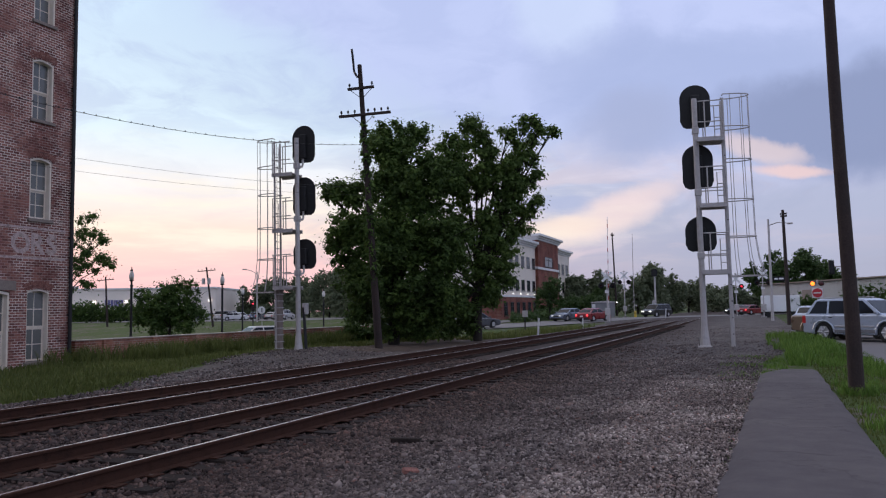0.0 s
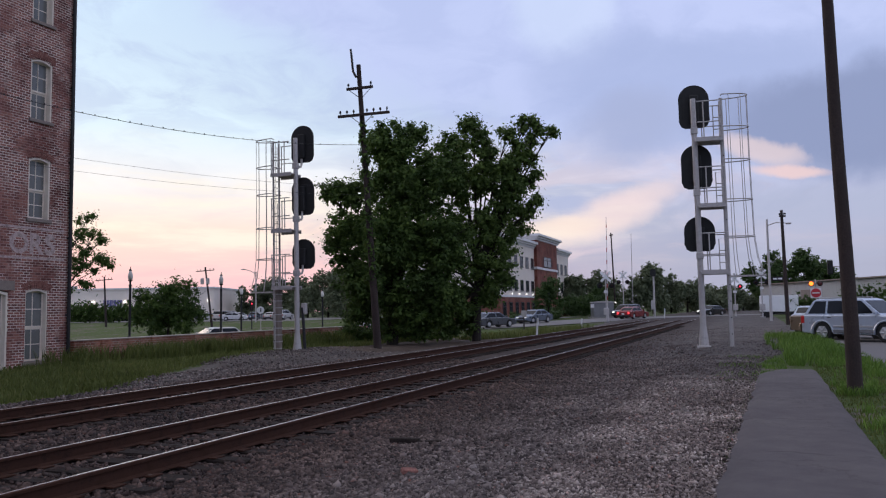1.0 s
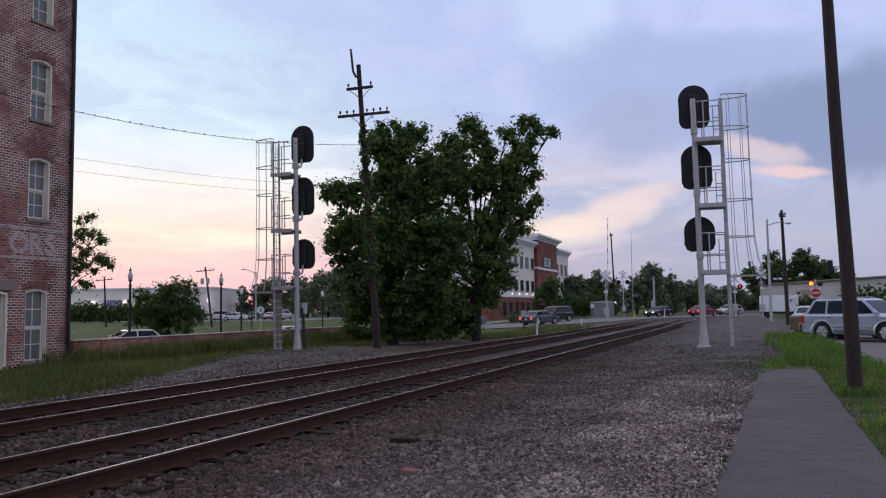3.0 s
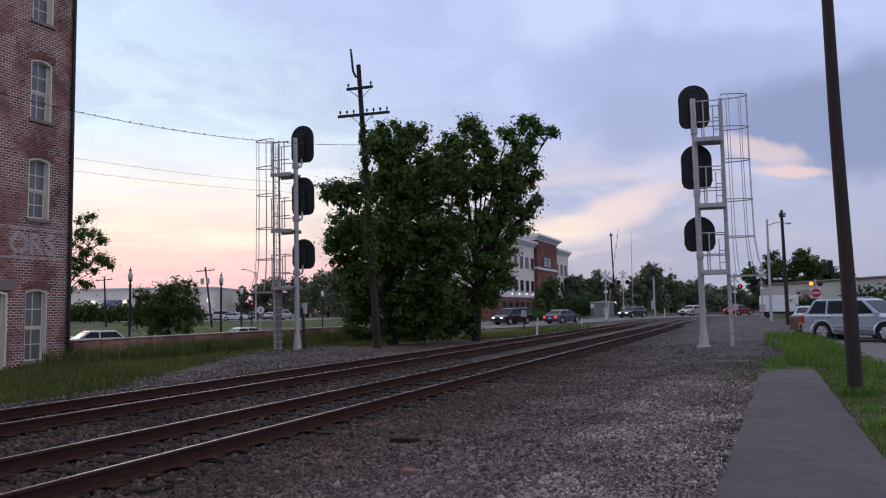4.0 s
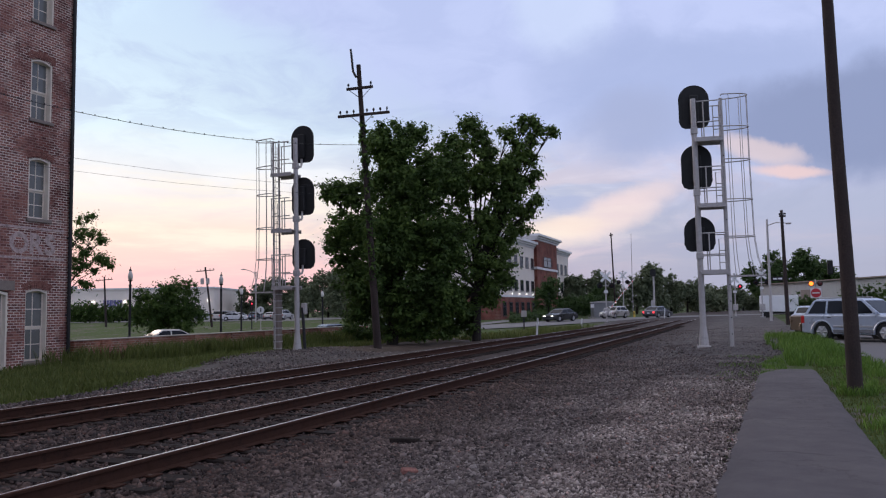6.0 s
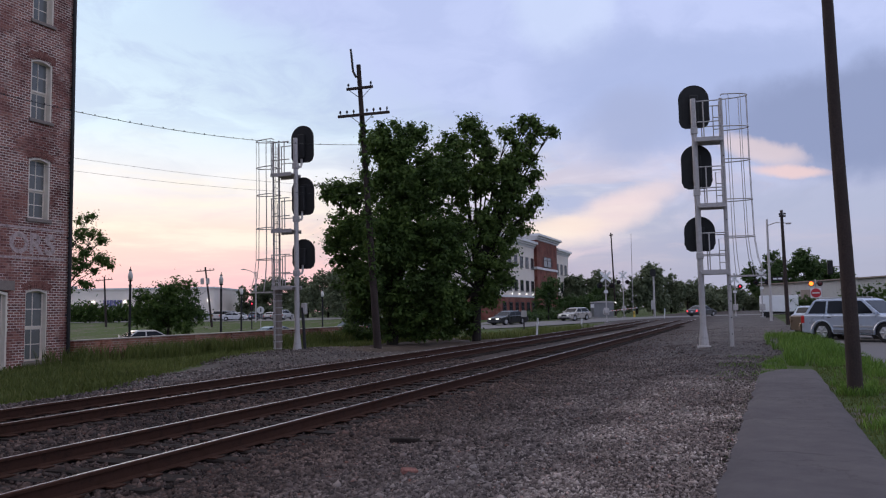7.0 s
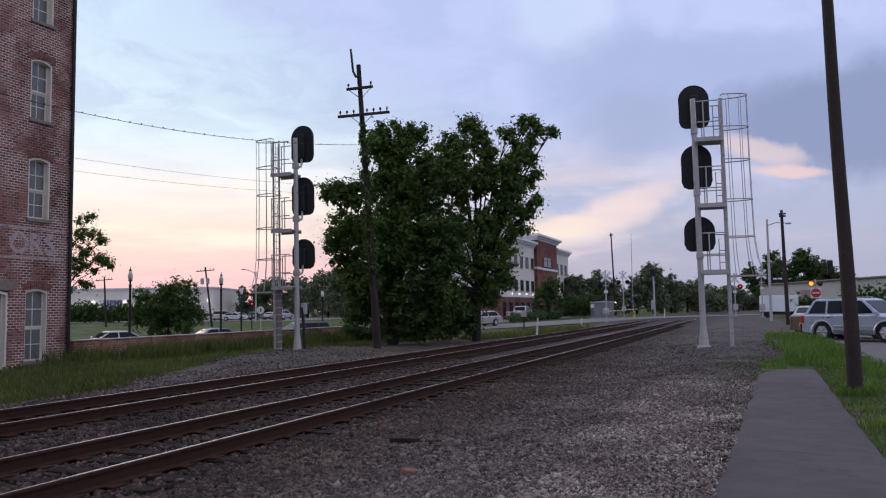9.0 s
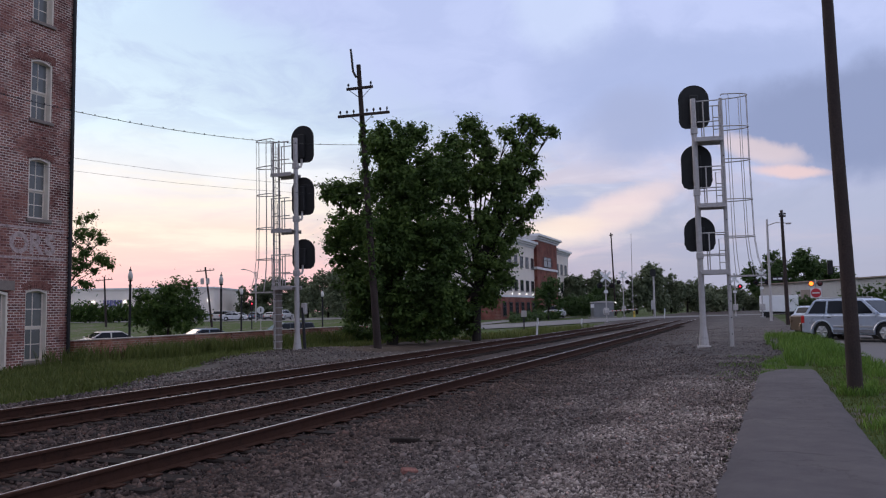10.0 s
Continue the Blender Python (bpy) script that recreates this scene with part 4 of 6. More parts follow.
# ---------------- office building ----------------
def office():
    root = empty("office_building", pose(-33.3, -2, 0), "three-storey office of pale stucco and red brick with a white cornice", "building")
    M_RED = brick_material("office_brick", (0.20, 0.055, 0.04), (0.26, 0.08, 0.055), (0.25, 0.13, 0.10))
    M_OFFGLASS = glass_material("office_glass", (0.03, 0.035, 0.045))
    z0 = -0.6
    # wings, tower and base as bodies of their own
    part("left_wing_wall", box(B(), (-16, 109, 3.3), (0, 128.3, 11.3)), M_STUCCO, root, "pale stucco wall")
    part("left_wing_base", box(B(), (-16, 109, z0), (0.08, 128.3, 3.3)), M_RED, root, "red brick base")
    part("tower", box(B(), (-16, 128.3, z0), (0.5, 142.5, 12.7)), M_RED, root, "projecting red brick tower")
    part("right_wing_wall", box(B(), (-16, 142.5, 3.3), (0, 154, 11.3)), M_STUCCO, root, "pale stucco wall")
    part("right_wing_base", box(B(), (-16, 142.5, z0), (0.08, 154, 3.3)), M_RED, root)
    for a, b, x, z in ((109, 128.3, 0, 11.3), (142.5, 154.4, 0, 11.3), (127.9, 142.9, 0.5, 12.7)):
        cn = B()
        for i, (o, h0, h1) in enumerate(((0.15, 0, 0.3), (0.4, 0.3, 0.6), (0.75, 0.6, 1.0))):
            box(cn, (-16 - o, a - (o if x else 0), z + h0), (x + o, b + (o if x else 0), z + h1), 0.03)
        part("cornice", cn, M_WHITE, root, "stepped white cornice")
    part("stone_band", box(B(), (-16, 128.0, 7.9), (0.62, 142.8, 8.3), 0.03), M_WHITE, root, "pale stone band")
    part("stone_band", box(B(), (-16, 109, 3.2), (0.14, 128.3, 3.5), 0.02), M_WHITE, root)

    def window(x, y, z, w, h):
        win = part("window", box(B(), (-0.02, -w / 2 + 0.05, 0.05), (0.02, w / 2 - 0.05, h - 0.05)), M_OFFGLASS, root, "dark framed office window")
        win.matrix_local = pose(x, y, z)
        for lo, hi in (((0.021, -w / 2, 0), (0.06, -w / 2 + 0.1, h)), ((0.021, w / 2 - 0.1, 0), (0.06, w / 2, h)), ((0, -w / 2, -0.1), (0.1, w / 2, 0.0)),
                       ((0.021, -w / 2 + 0.1, h - 0.1), (0.06, w / 2 - 0.1, h)), ((0.021, -0.05, 0), (0.05, 0.05, h - 0.1)), ((0.021, -w / 2 + 0.1, h * 0.66), (0.045, w / 2 - 0.1, h * 0.66 + 0.08))):
            part("frame_bar", box(B(), lo, hi), M_IRON, win)

    for y in (111, 114.2, 117.4, 120.6, 123.8, 127.0):
        window(0, y, 7.9, 1.7, 1.7)
        window(0, y, 4.25, 1.7, 1.65)
        window(0.08, y, 0.5, 1.6, 2.0)
    for y in (144.8, 148.2, 151.6):
        window(0, y, 7.7, 1.7, 1.9)
        window(0, y, 4.3, 1.7, 1.9)
    window(0.5, 135.4, 8.5, 5.4, 1.7)
    arch = B()
    span_ = [math.pi * i / 12 for i in range(13)]
    rows_ = [[arch.verts.new((xx, 135.4 + rr_ * math.cos(a), 4.6 + rr_ * 0.62 * math.sin(a))) for a in span_] for xx in (0.5, 0.66) for rr_ in (2.1, 2.7)]
    for i in range(12):
        for p_, q_ in ((0, 1), (2, 3), (1, 3), (0, 2)):
            arch.faces.new((rows_[p_][i], rows_[p_][i + 1], rows_[q_][i + 1], rows_[q_][i]))
    part("arch", arch, M_ARCH, root, "dark red brick arch over the entrance")
    part("entrance_glass", box(B(), (0.5, 133.4, 1.2), (0.54, 137.4, 4.8)), M_OFFGLASS, root)
    lt = glow("lamp_white", (1.0, 0.93, 0.85), 1.6)
    for y in (114.5, 118.5, 122.5, 126.5):
        part("wall_lamp", box(B(), (0.14, y - 0.10, 3.62), (0.3, y + 0.10, 3.82), 0.05), lt, root, "lit wall lamp")


office()


# ---------------- vehicles ----------------
def car_paint(name, c, metal=0.3):
    if name in MATS:
        return MATS[name]
    m = material(name, [tuple(v * 0.9 for v in c), c], 0.32, metal, scale=2, fine=60, bump=0.02)
    b = m.node_tree.nodes["Principled BSDF"]
    b.inputs["Coat Weight"].default_value = 0.6
    b.inputs["Coat Roughness"].default_value = 0.06
    return m


HEAD = glow("headlamp_glass", (0.9, 0.88, 0.82), 0.25)
HEAD_ON = glow("headlamp_lit", (1.0, 0.95, 0.85), 2.2)
TAIL = glow("tail_lamp", (0.35, 0.01, 0.01), 0.15)
TAIL_ON = glow("brake_lamp_lit", (1.0, 0.05, 0.06), 1.6)
M_TRIM = material("dark_trim", [(0.014, 0.014, 0.015), (0.025, 0.025, 0.026)], 0.6, scale=8, fine=60, bump=0.05)

SHAPES = {   # length, width, height, bonnet height, belt, wheel radius, axle places, cabin: rear base, rear top, front top, front base
    "sedan": (5.05, 1.88, 1.50, 0.90, 0.97, 0.345, (-1.45, 1.48), (-2.10, -1.15, 0.35, 1.22)),
    "suv": (4.95, 1.94, 1.88, 1.14, 1.18, 0.41, (-1.42, 1.47), (-2.34, -1.90, 0.38, 1.22)),
    "van": (5.2, 1.98, 1.80, 1.02, 1.06, 0.35, (-1.50, 1.55), (-2.38, -2.15, 0.75, 1.75)),
    "hatch": (4.85, 1.85, 1.56, 0.94, 1.0, 0.345, (-1.30, 1.38), (-2.15, -1.55, 0.4, 1.25)),
    "pickup": (5.6, 1.95, 1.82, 1.08, 1.14, 0.40, (-1.7, 1.75), (-0.35, -0.15, 0.95, 1.55)),
}


WHEELS = {}
P_CLAD = material("grey_cladding", [(0.16, 0.165, 0.18), (0.20, 0.205, 0.22)], 0.5, scale=3, fine=40, bump=0.05)


def vehicle(kind, paint, label, m, lit="", group="", rack=False, cat="car"):
    L, W, H, hood, belt, wr, axles, cab = SHAPES[kind]
    root = empty("pickup_truck" if kind == "pickup" else "suv" if kind == "suv" else "minivan" if kind == "van" else "car", m, label, cat, group)
    # lower body: a side outline with wheel arches, rounded over towards both flanks
    zb = 0.24 if kind in ("sedan", "hatch") else 0.32
    out = [(-L / 2 + 0.04, zb + 0.08)]
    for ax in axles:
        R_ = wr + 0.09
        a0 = math.asin(min(0.95, (zb - wr * 0.98) / R_)) if zb > wr * 0.98 else -math.asin(min(0.95, (wr * 0.98 - zb) / R_))
        for i in range(11):
            a = math.pi - a0 - (math.pi - 2 * a0) * i / 10
            out.append((ax + R_ * math.cos(a), wr * 0.98 + R_ * math.sin(a)))
    out += [(L / 2 - 0.10, zb + 0.02), (L / 2, zb + 0.16), (L / 2 - 0.02, hood - 0.28), (L / 2 - 0.16, hood - 0.12), (cab[3] + 0.25, hood), (cab[3] - 0.05, belt)]
    if kind == "pickup":
        out += [(cab[0], belt), (cab[0] - 0.02, belt - 0.02), (-L / 2 + 0.05, belt - 0.04), (-L / 2, belt - 0.12)]
    elif kind == "sedan":
        out += [(cab[0] + 0.1, belt), (-L / 2 + 0.12, belt - 0.02), (-L / 2 + 0.02, belt - 0.12), (-L / 2, belt - 0.4)]
    else:
        out += [(cab[0], belt), (-L / 2 + 0.06, belt - 0.06), (-L / 2, belt - 0.4)]
    bm = B()
    cx, cz = 0.0, 0.62
    def ring(y, kx, kz):
        return [bm.verts.new((cx + (x - cx) * kx, y, cz + (z - cz) * (kz if z > cz else 1.0))) for x, z in out]
    rings = [ring(y, kx, kz) for y, kx, kz in ((-W / 2, 0.965, 0.86), (-W / 2 + 0.05, 0.985, 0.95), (-W / 2 + 0.22, 1.0, 1.0), (W / 2 - 0.22, 1.0, 1.0), (W / 2 - 0.05, 0.985, 0.95), (W / 2, 0.965, 0.86))]
    n = len(out)
    for a, b in zip(rings, rings[1:]):
        for i in range(n):
            bm.faces.new((a[i], a[(i + 1) % n], b[(i + 1) % n], b[i]))
    bm.faces.new(rings[0][::-1])
    bm.faces.new(rings[-1])
    part("body", bm, paint, root)
    part("underside", box(B(), (-L / 2 + 0.25, -W / 2 + 0.12, zb - 0.04), (L / 2 - 0.3, W / 2 - 0.12, wr + 0.2)), M_TRIM, root)
    # cabin
    r0, r1, f1, f0 = cab
    lo, hi = W / 2 - 0.09, W / 2 - 0.27
    bm = B()
    prof = [(r0, belt - 0.03, lo), (r1, H - 0.07, hi + 0.03), (r1 + 0.18, H - 0.01, hi - 0.1), ((r1 + f1) / 2, H, hi - 0.08), (f1 - 0.15, H - 0.015, hi - 0.1), (f1 + 0.02, H - 0.07, hi + 0.03), (f0, belt - 0.03, lo)]
    a = [bm.verts.new((x, -y, z)) for x, z, y in prof]
    b = [bm.verts.new((x, y, z)) for x, z, y in prof]
    n = len(prof)
    for i in range(n):
        bm.faces.new((a[i], a[(i + 1) % n], b[(i + 1) % n], b[i]))
    e1, e2 = (a[0], a[1], a[5], a[6]), (a[1], a[2], a[3], a[4], a[5])
    bm.faces.new(e1); bm.faces.new(e2)
    bm.faces.new((b[6], b[5], b[1], b[0])); bm.faces.new((b[5], b[4], b[3], b[2], b[1]))
    part("cabin", bm, paint, root)
    # glazing, a little proud of the cabin
    def pane(name, pts, off):
        q = B()
        vs = [q.verts.new(Vector(p)) for p in pts]
        fs = [q.faces.new(vs)]
        ext = bmesh.ops.extrude_face_region(q, geom=fs)
        bmesh.ops.translate(q, vec=Vector(off), verts=[v for v in ext["geom"] if isinstance(v, bmesh.types.BMVert)])
        part(name, q, M_DARKGLASS, root)
    zt, zl = H - 0.12, belt + 0.03
    f = lambda z: (z - belt + 0.03) / (H - 0.07 - belt + 0.03)
    xr = lambda z: r0 + (r1 - r0) * f(z)
    xf = lambda z: f0 + (f1 + 0.02 - f0) * f(z)
    yy = lambda z: lo + (hi + 0.03 - lo) * f(z)
    mids = {"sedan": [-0.32], "suv": [-1.25, -0.28], "van": [-1.2, 0.1], "hatch": [-0.3], "pickup": [0.32]}[kind]
    cuts = [None] + mids + [None]
    for s in (-1, 1):
        for i in range(len(cuts) - 1):
            bl = xr(zl) + 0.16 if cuts[i] is None else cuts[i] + 0.05
            tl = xr(zt) + 0.12 if cuts[i] is None else cuts[i] + 0.05
            br_ = xf(zl) - 0.2 if cuts[i + 1] is None else cuts[i + 1] - 0.05
            tr = xf(zt) - 0.14 if cuts[i + 1] is None else cuts[i + 1] - 0.05
            pane("side_window", [(bl, s * yy(zl), zl), (br_, s * yy(zl), zl), (tr, s * yy(zt), zt), (tl, s * yy(zt), zt)], (0, s * 0.008, 0.004))
    pane("windscreen", [(xf(zl + 0.02), -yy(zl) + 0.1, zl + 0.02), (xf(zl + 0.02), yy(zl) - 0.1, zl + 0.02), (xf(zt), yy(zt) - 0.07, zt), (xf(zt), -yy(zt) + 0.07, zt)], (0.012, 0, 0.008))
    pane("rear_window", [(xr(zl + 0.04), -yy(zl) + 0.12, zl + 0.04), (xr(zl + 0.04), yy(zl) - 0.12, zl + 0.04), (xr(zt), yy(zt) - 0.08, zt), (xr(zt), -yy(zt) + 0.08, zt)], (-0.012, 0, 0.006))
    # wheels
    for ax in axles:
        for s in (-1, 1):
            w = lathe(B(), [(wr * 0.62, -0.10), (wr * 0.92, -0.105), (wr, -0.07), (wr, 0.07), (wr * 0.92, 0.105), (wr * 0.62, 0.10)], 20)
            wh = part("wheel", w, M_TYRE, root, "black tyre")
            wh.matrix_local = pose(ax, s * (W / 2 - 0.12), wr, 90)
            WHEELS.setdefault(root.name, []).append((wh, ax, s * (W / 2 - 0.12), wr))
            spokes, wide = (6, 0.045) if kind == "suv" else (5, 0.03)
            r_ = lathe(B(), [(wr * 0.63, -0.112), (wr * 0.55, -0.09), (wr * 0.2, -0.1), (0.02, -0.115)], 14)
            lathe(r_, [(0.02, 0.115), (wr * 0.2, 0.1), (wr * 0.55, 0.09), (wr * 0.63, 0.112)], 14)
            for k in range(spokes):
                a = 2 * math.pi * k / spokes
                for zz in (-0.112, 0.112):
                    bar(r_, (wr * 0.15 * math.cos(a), wr * 0.15 * math.sin(a), zz), (wr * 0.64 * math.cos(a), wr * 0.64 * math.sin(a), zz), wide, n=5)
            part("rim", r_, M_RIM, wh, "silver alloy rim")
    for ax in axles:
        for s in (-1, 1):
            part("wheel_arch", lathe(B(), [(wr + 0.075, -0.02), (wr + 0.085, 0.02)], 20, pose(ax, s * (W / 2 - 0.22), wr * 0.98, 90)), M_TRIM, root)
            if kind in ("suv", "pickup"):
                arc = [(ax + (wr + 0.10) * math.cos(a), s * (W / 2 - 0.005), wr * 0.98 + (wr + 0.10) * math.sin(a)) for a in [math.pi * i / 12 for i in range(13)]]
                part("arch_flare", tube(B(), arc, [0.035] * 13, 6), paint, root)
    if kind == "suv":
        for s in (-1, 1):
            part("side_moulding", box(B(), (axles[0] + wr + 0.14, s * (W / 2) - 0.025, 0.62), (axles[1] - wr - 0.14, s * (W / 2) + 0.025, 0.70), 0.01), M_RIM, root, "pale side moulding")
            part("lower_cladding", box(B(), (axles[0] + wr + 0.12, s * (W / 2 - 0.01) - 0.02, zb + 0.06), (axles[1] - wr - 0.12, s * (W / 2 - 0.01) + 0.02, zb + 0.2), 0.01), P_CLAD, root, "grey lower cladding")
    # lamps, bumpers, mirrors, handles
    for s in (-1, 1):
        part("headlight", box(B(), (L / 2 - 0.22, s * (W / 2 - 0.42) - 0.17, hood - 0.34), (L / 2 - 0.015, s * (W / 2 - 0.42) + 0.17, hood - 0.18), 0.03), HEAD_ON if "head" in lit else HEAD, root, "lit headlight" if "head" in lit else "")
        part("tail_light", box(B(), (-L / 2 - 0.012, s * (W / 2 - 0.22) - 0.11, belt - 0.36), (-L / 2 + 0.2, s * (W / 2 - 0.22) + 0.11, belt - 0.12), 0.02), TAIL_ON if "tail" in lit else TAIL, root, "glowing red tail light" if "tail" in lit else "")
        if kind == "suv":
            part("corner_light", box(B(), (-L / 2 + 0.03, s * (W / 2 - 0.03) - 0.035, belt - 0.40), (-L / 2 + 0.22, s * (W / 2 - 0.03) + 0.035, belt - 0.06), 0.015), TAIL, root, "red corner lamp")
        part("mirror", box(B(), (f0 - 0.25, s * (W / 2 + 0.02) - 0.09, belt + 0.0), (f0 - 0.12, s * (W / 2 + 0.02) + 0.09, belt + 0.15), 0.03), paint, root)
        dh = B()
        for c in mids:
            box(dh, (c + 0.1, s * (W / 2 - 0.012) - 0.02, belt - 0.16), (c + 0.28, s * (W / 2 - 0.012) + 0.02, belt - 0.12), 0.006)
        part("door_handle", dh, M_TRIM, root)
        part("sill_trim", box(B(), (axles[0] + wr + 0.12, s * (W / 2 - 0.02) - 0.02, zb - 0.02), (axles[1] - wr - 0.12, s * (W / 2 - 0.02) + 0.02, zb + 0.07), 0.008), M_TRIM, root)
    part("front_bumper", box(B(), (L / 2 - 0.12, -W / 2 + 0.18, zb + 0.02), (L / 2 + 0.03, W / 2 - 0.18, zb + 0.2), 0.04), M_TRIM if kind != "suv" else paint, root)
    part("rear_bumper", box(B(), (-L / 2 - 0.04, -W / 2 + 0.12, zb + 0.04), (-L / 2 + 0.12, W / 2 - 0.12, zb + 0.24), 0.04), M_TRIM if kind != "suv" else paint, root)
    part("grille", box(B(), (L / 2 - 0.05, -0.38, hood - 0.4), (L / 2 + 0.004, 0.38, hood - 0.22), 0.01), M_TRIM, root)
    part("number_plate", box(B(), (-L / 2 - 0.055, -0.16, zb + 0.3), (-L / 2 - 0.01, 0.16, zb + 0.45)), M_WHITE, root)
    if rack:
        rk = B()
        for s in (-1, 1):
            bar(rk, (r1 + 0.25, s * (hi - 0.08), H + 0.04), (f1 - 0.35, s * (hi - 0.08), H + 0.04), 0.02, n=6)
            for x in (r1 + 0.3, (r1 + f1) / 2, f1 - 0.4):
                bar(rk, (x, s * (hi - 0.08), H - 0.03), (x, s * (hi - 0.08), H + 0.04), 0.018, n=6)
        part("roof_rack", rk, M_RIM, root)
    return root


P_SILVER = car_paint("silver_blue_paint", (0.46, 0.52, 0.62), 0.3)
P_RED = car_paint("red_paint", (0.25, 0.010, 0.016))
P_BLUEGREY = car_paint("blue_grey_paint", (0.14, 0.17, 0.22), 0.5)
P_BLACK = car_paint("black_paint", (0.010, 0.011, 0.013))
P_GREY = car_paint("grey_paint", (0.10, 0.105, 0.12), 0.5)
P_CHAMPAGNE = car_paint("pale_silver_paint", (0.50, 0.47, 0.43), 0.4)
P_WHITE = car_paint("white_paint", (0.62, 0.62, 0.63), 0.0)
P_TAN = car_paint("tan_paint", (0.22, 0.16, 0.11), 0.2)

vehicle("suv", P_SILVER, "silver-blue suv with roof rack parked on the lot", pose(4.5, 39.0, -0.125, 0, 0, -38), rack=True, cat="suv")


M_REDLAMP = glow("red_lamp_lit", (1.0, 0.03, 0.06), 2.0)
M_AMBER = glow("amber_lamp_lit", (1.0, 0.17, 0.02), 3.2)
M_LENS = material("dark_red_lens", [(0.05, 0.006, 0.006), (0.08, 0.01, 0.01)], 0.3, scale=5, fine=30, bump=0)


# ---------------- far side of the tracks: street lamps, poles, parked cars ----------------
def street_lamp(x, y, z):
    root = empty("street_lamp", pose(x, y, z), "black iron street lamp with a white acorn globe", "street lamp", "street lamps along the road")
    b = lathe(B(), [(0.2, -1.0), (0.2, 0.15), (0.15, 0.2), (0.13, 0.7), (0.08, 0.8), (0.075, 3.9), (0.12, 3.95), (0.06, 4.02), (0.06, 4.2), (0.17, 4.3)], 12)
    part("post", b, M_IRON, root)
    g = lathe(B(), [(0.11, 4.3), (0.15, 4.46), (0.16, 4.6), (0.11, 4.78), (0.06, 4.9)], 14)
    part("globe", g, material("milk_glass", [(0.62, 0.60, 0.58), (0.72, 0.70, 0.68)], 0.3, scale=4, fine=30, bump=0), root, "white acorn globe", smooth=True)
    part("finial", lathe(B(), [(0.09, 4.88), (0.09, 4.94), (0.03, 5.0), (0.02, 5.14)], 10), M_IRON, root)
    return root


lamp = street_lamp(-36.7, 39.45, -0.62)
for x, y, z in ((-35.3, 46.8, -0.72), (-43.4, 60.5, -1.15), (-39.6, 68.5, -1.35)):
    copy_thing(lamp, pose(x, y, z))


def utility_pole(x, y, top, lean, label, arm=1.4, cans=0, turn=20):
    z0 = ground_z(x, y)
    root = empty("utility_pole", pose(x, y, z0), label, "utility pole")
    h = top - z0
    part("pole", tube(B(), [(0, 0, -0.4), (lean * h * 0.5, 0, h * 0.5), (lean * h, 0, h)], [0.17, 0.14, 0.11], 10), M_POLE, root)
    m = pose(lean * (h - 0.5), 0, h - 0.5, 0, -4, turn)
    part("crossarm", box(B(), (-arm, -0.18, -0.06), (arm, -0.07, 0.06), 0.01, m), M_POLE, root)
    for i in (-0.9, -0.5, 0.5, 0.9):
        q = B()
        insulator(q, m @ Vector((arm * i, -0.12, 0.06)))
        part("insulator", q, M_BLACK, root)
    for i in range(cans):
        q = lathe(B(), [(0.2, 0), (0.24, 0.05), (0.24, 0.75), (0.2, 0.82), (0.05, 0.9)], 12, pose(lean * h + (-0.5 if i else 0.45), 0, h - 2.4))
        part("transformer", q, M_STEEL, root, "grey pole transformer")
    return root


utility_pole(-91.6, 93.6, 7.3, -0.07, "thin wooden utility pole behind the lawn", 1.3)
utility_pole(-70.8, 91.9, 8.0, -0.15, "leaning wooden utility pole with two transformers", 1.3, 2)
utility_pole(-22.7, 141.5, 14.7, -0.03, "tall bare wooden pole behind the crossing", 0.3)


def road_light(x, y, h, label):
    z0 = ground_z(x, y)
    root = empty("road_light", pose(x, y, z0, 0, 0, 34), label, "street light")
    part("post", tube(B(), [(0, 0, -0.3), (0, 0, h)], [0.13, 0.09], 8), M_STEEL, root)
    part("arm", tube(B(), [(0, 0, h - 0.4), (-0.8, 0, h + 0.1), (-1.7, 0, h + 0.35)], [0.06, 0.055, 0.05], 6), M_STEEL, root)
    part("lamp_head", box(B(), (-2.3, -0.14, h + 0.28), (-1.6, 0.14, h + 0.44), 0.03), M_STEEL, root)


road_light(-74.0, 107.0, 8.0, "grey street light with a single arm by the car park")


def signal_post(x, y):
    root = empty("traffic_light", pose(x, y, ground_z(x, y), 0, 0, 30), "dark traffic light on a post showing red", "traffic light")
    part("post", tube(B(), [(0, 0, -0.3), (0, 0, 2.4)], [0.08, 0.07], 8), M_IRON, root)
    h = part("housing", box(B(), (-0.2, -0.18, 2.3), (0.2, 0.15, 3.5), 0.03), M_BLACK, root)
    for i in range(3):
        part("lens", lathe(B(), [(0.10, 0.0), (0.09, 0.04), (0.03, 0.06)], 12, pose(0, -0.18, 2.55 + i * 0.35, 90)), M_REDLAMP if i == 2 else M_LENS, h)


def round_sign():
    root = empty("road_sign", pose(-49.3, 72.2, ground_z(-49.3, 72.2)), "white round sign on a thin steel post", "sign")
    part("post", bar(B(), (0, 0, -0.3), (0, 0, 3.3), 0.035, n=8), M_STEEL, root)
    part("disc", lathe(B(), [(0.38, -0.012), (0.40, 0.0), (0.38, 0.012)], 24, pose(0, -0.06, 2.88, 90, 0, 30)), M_WHITE, root)
    part("symbol", box(B(), (-0.05, -0.085, 2.68), (0.05, -0.075, 3.1), 0.0, pose(0, 0, 0, 0, 0, 30)), M_IRON, root)


round_sign()
signal_post(-60.5, 86.6)


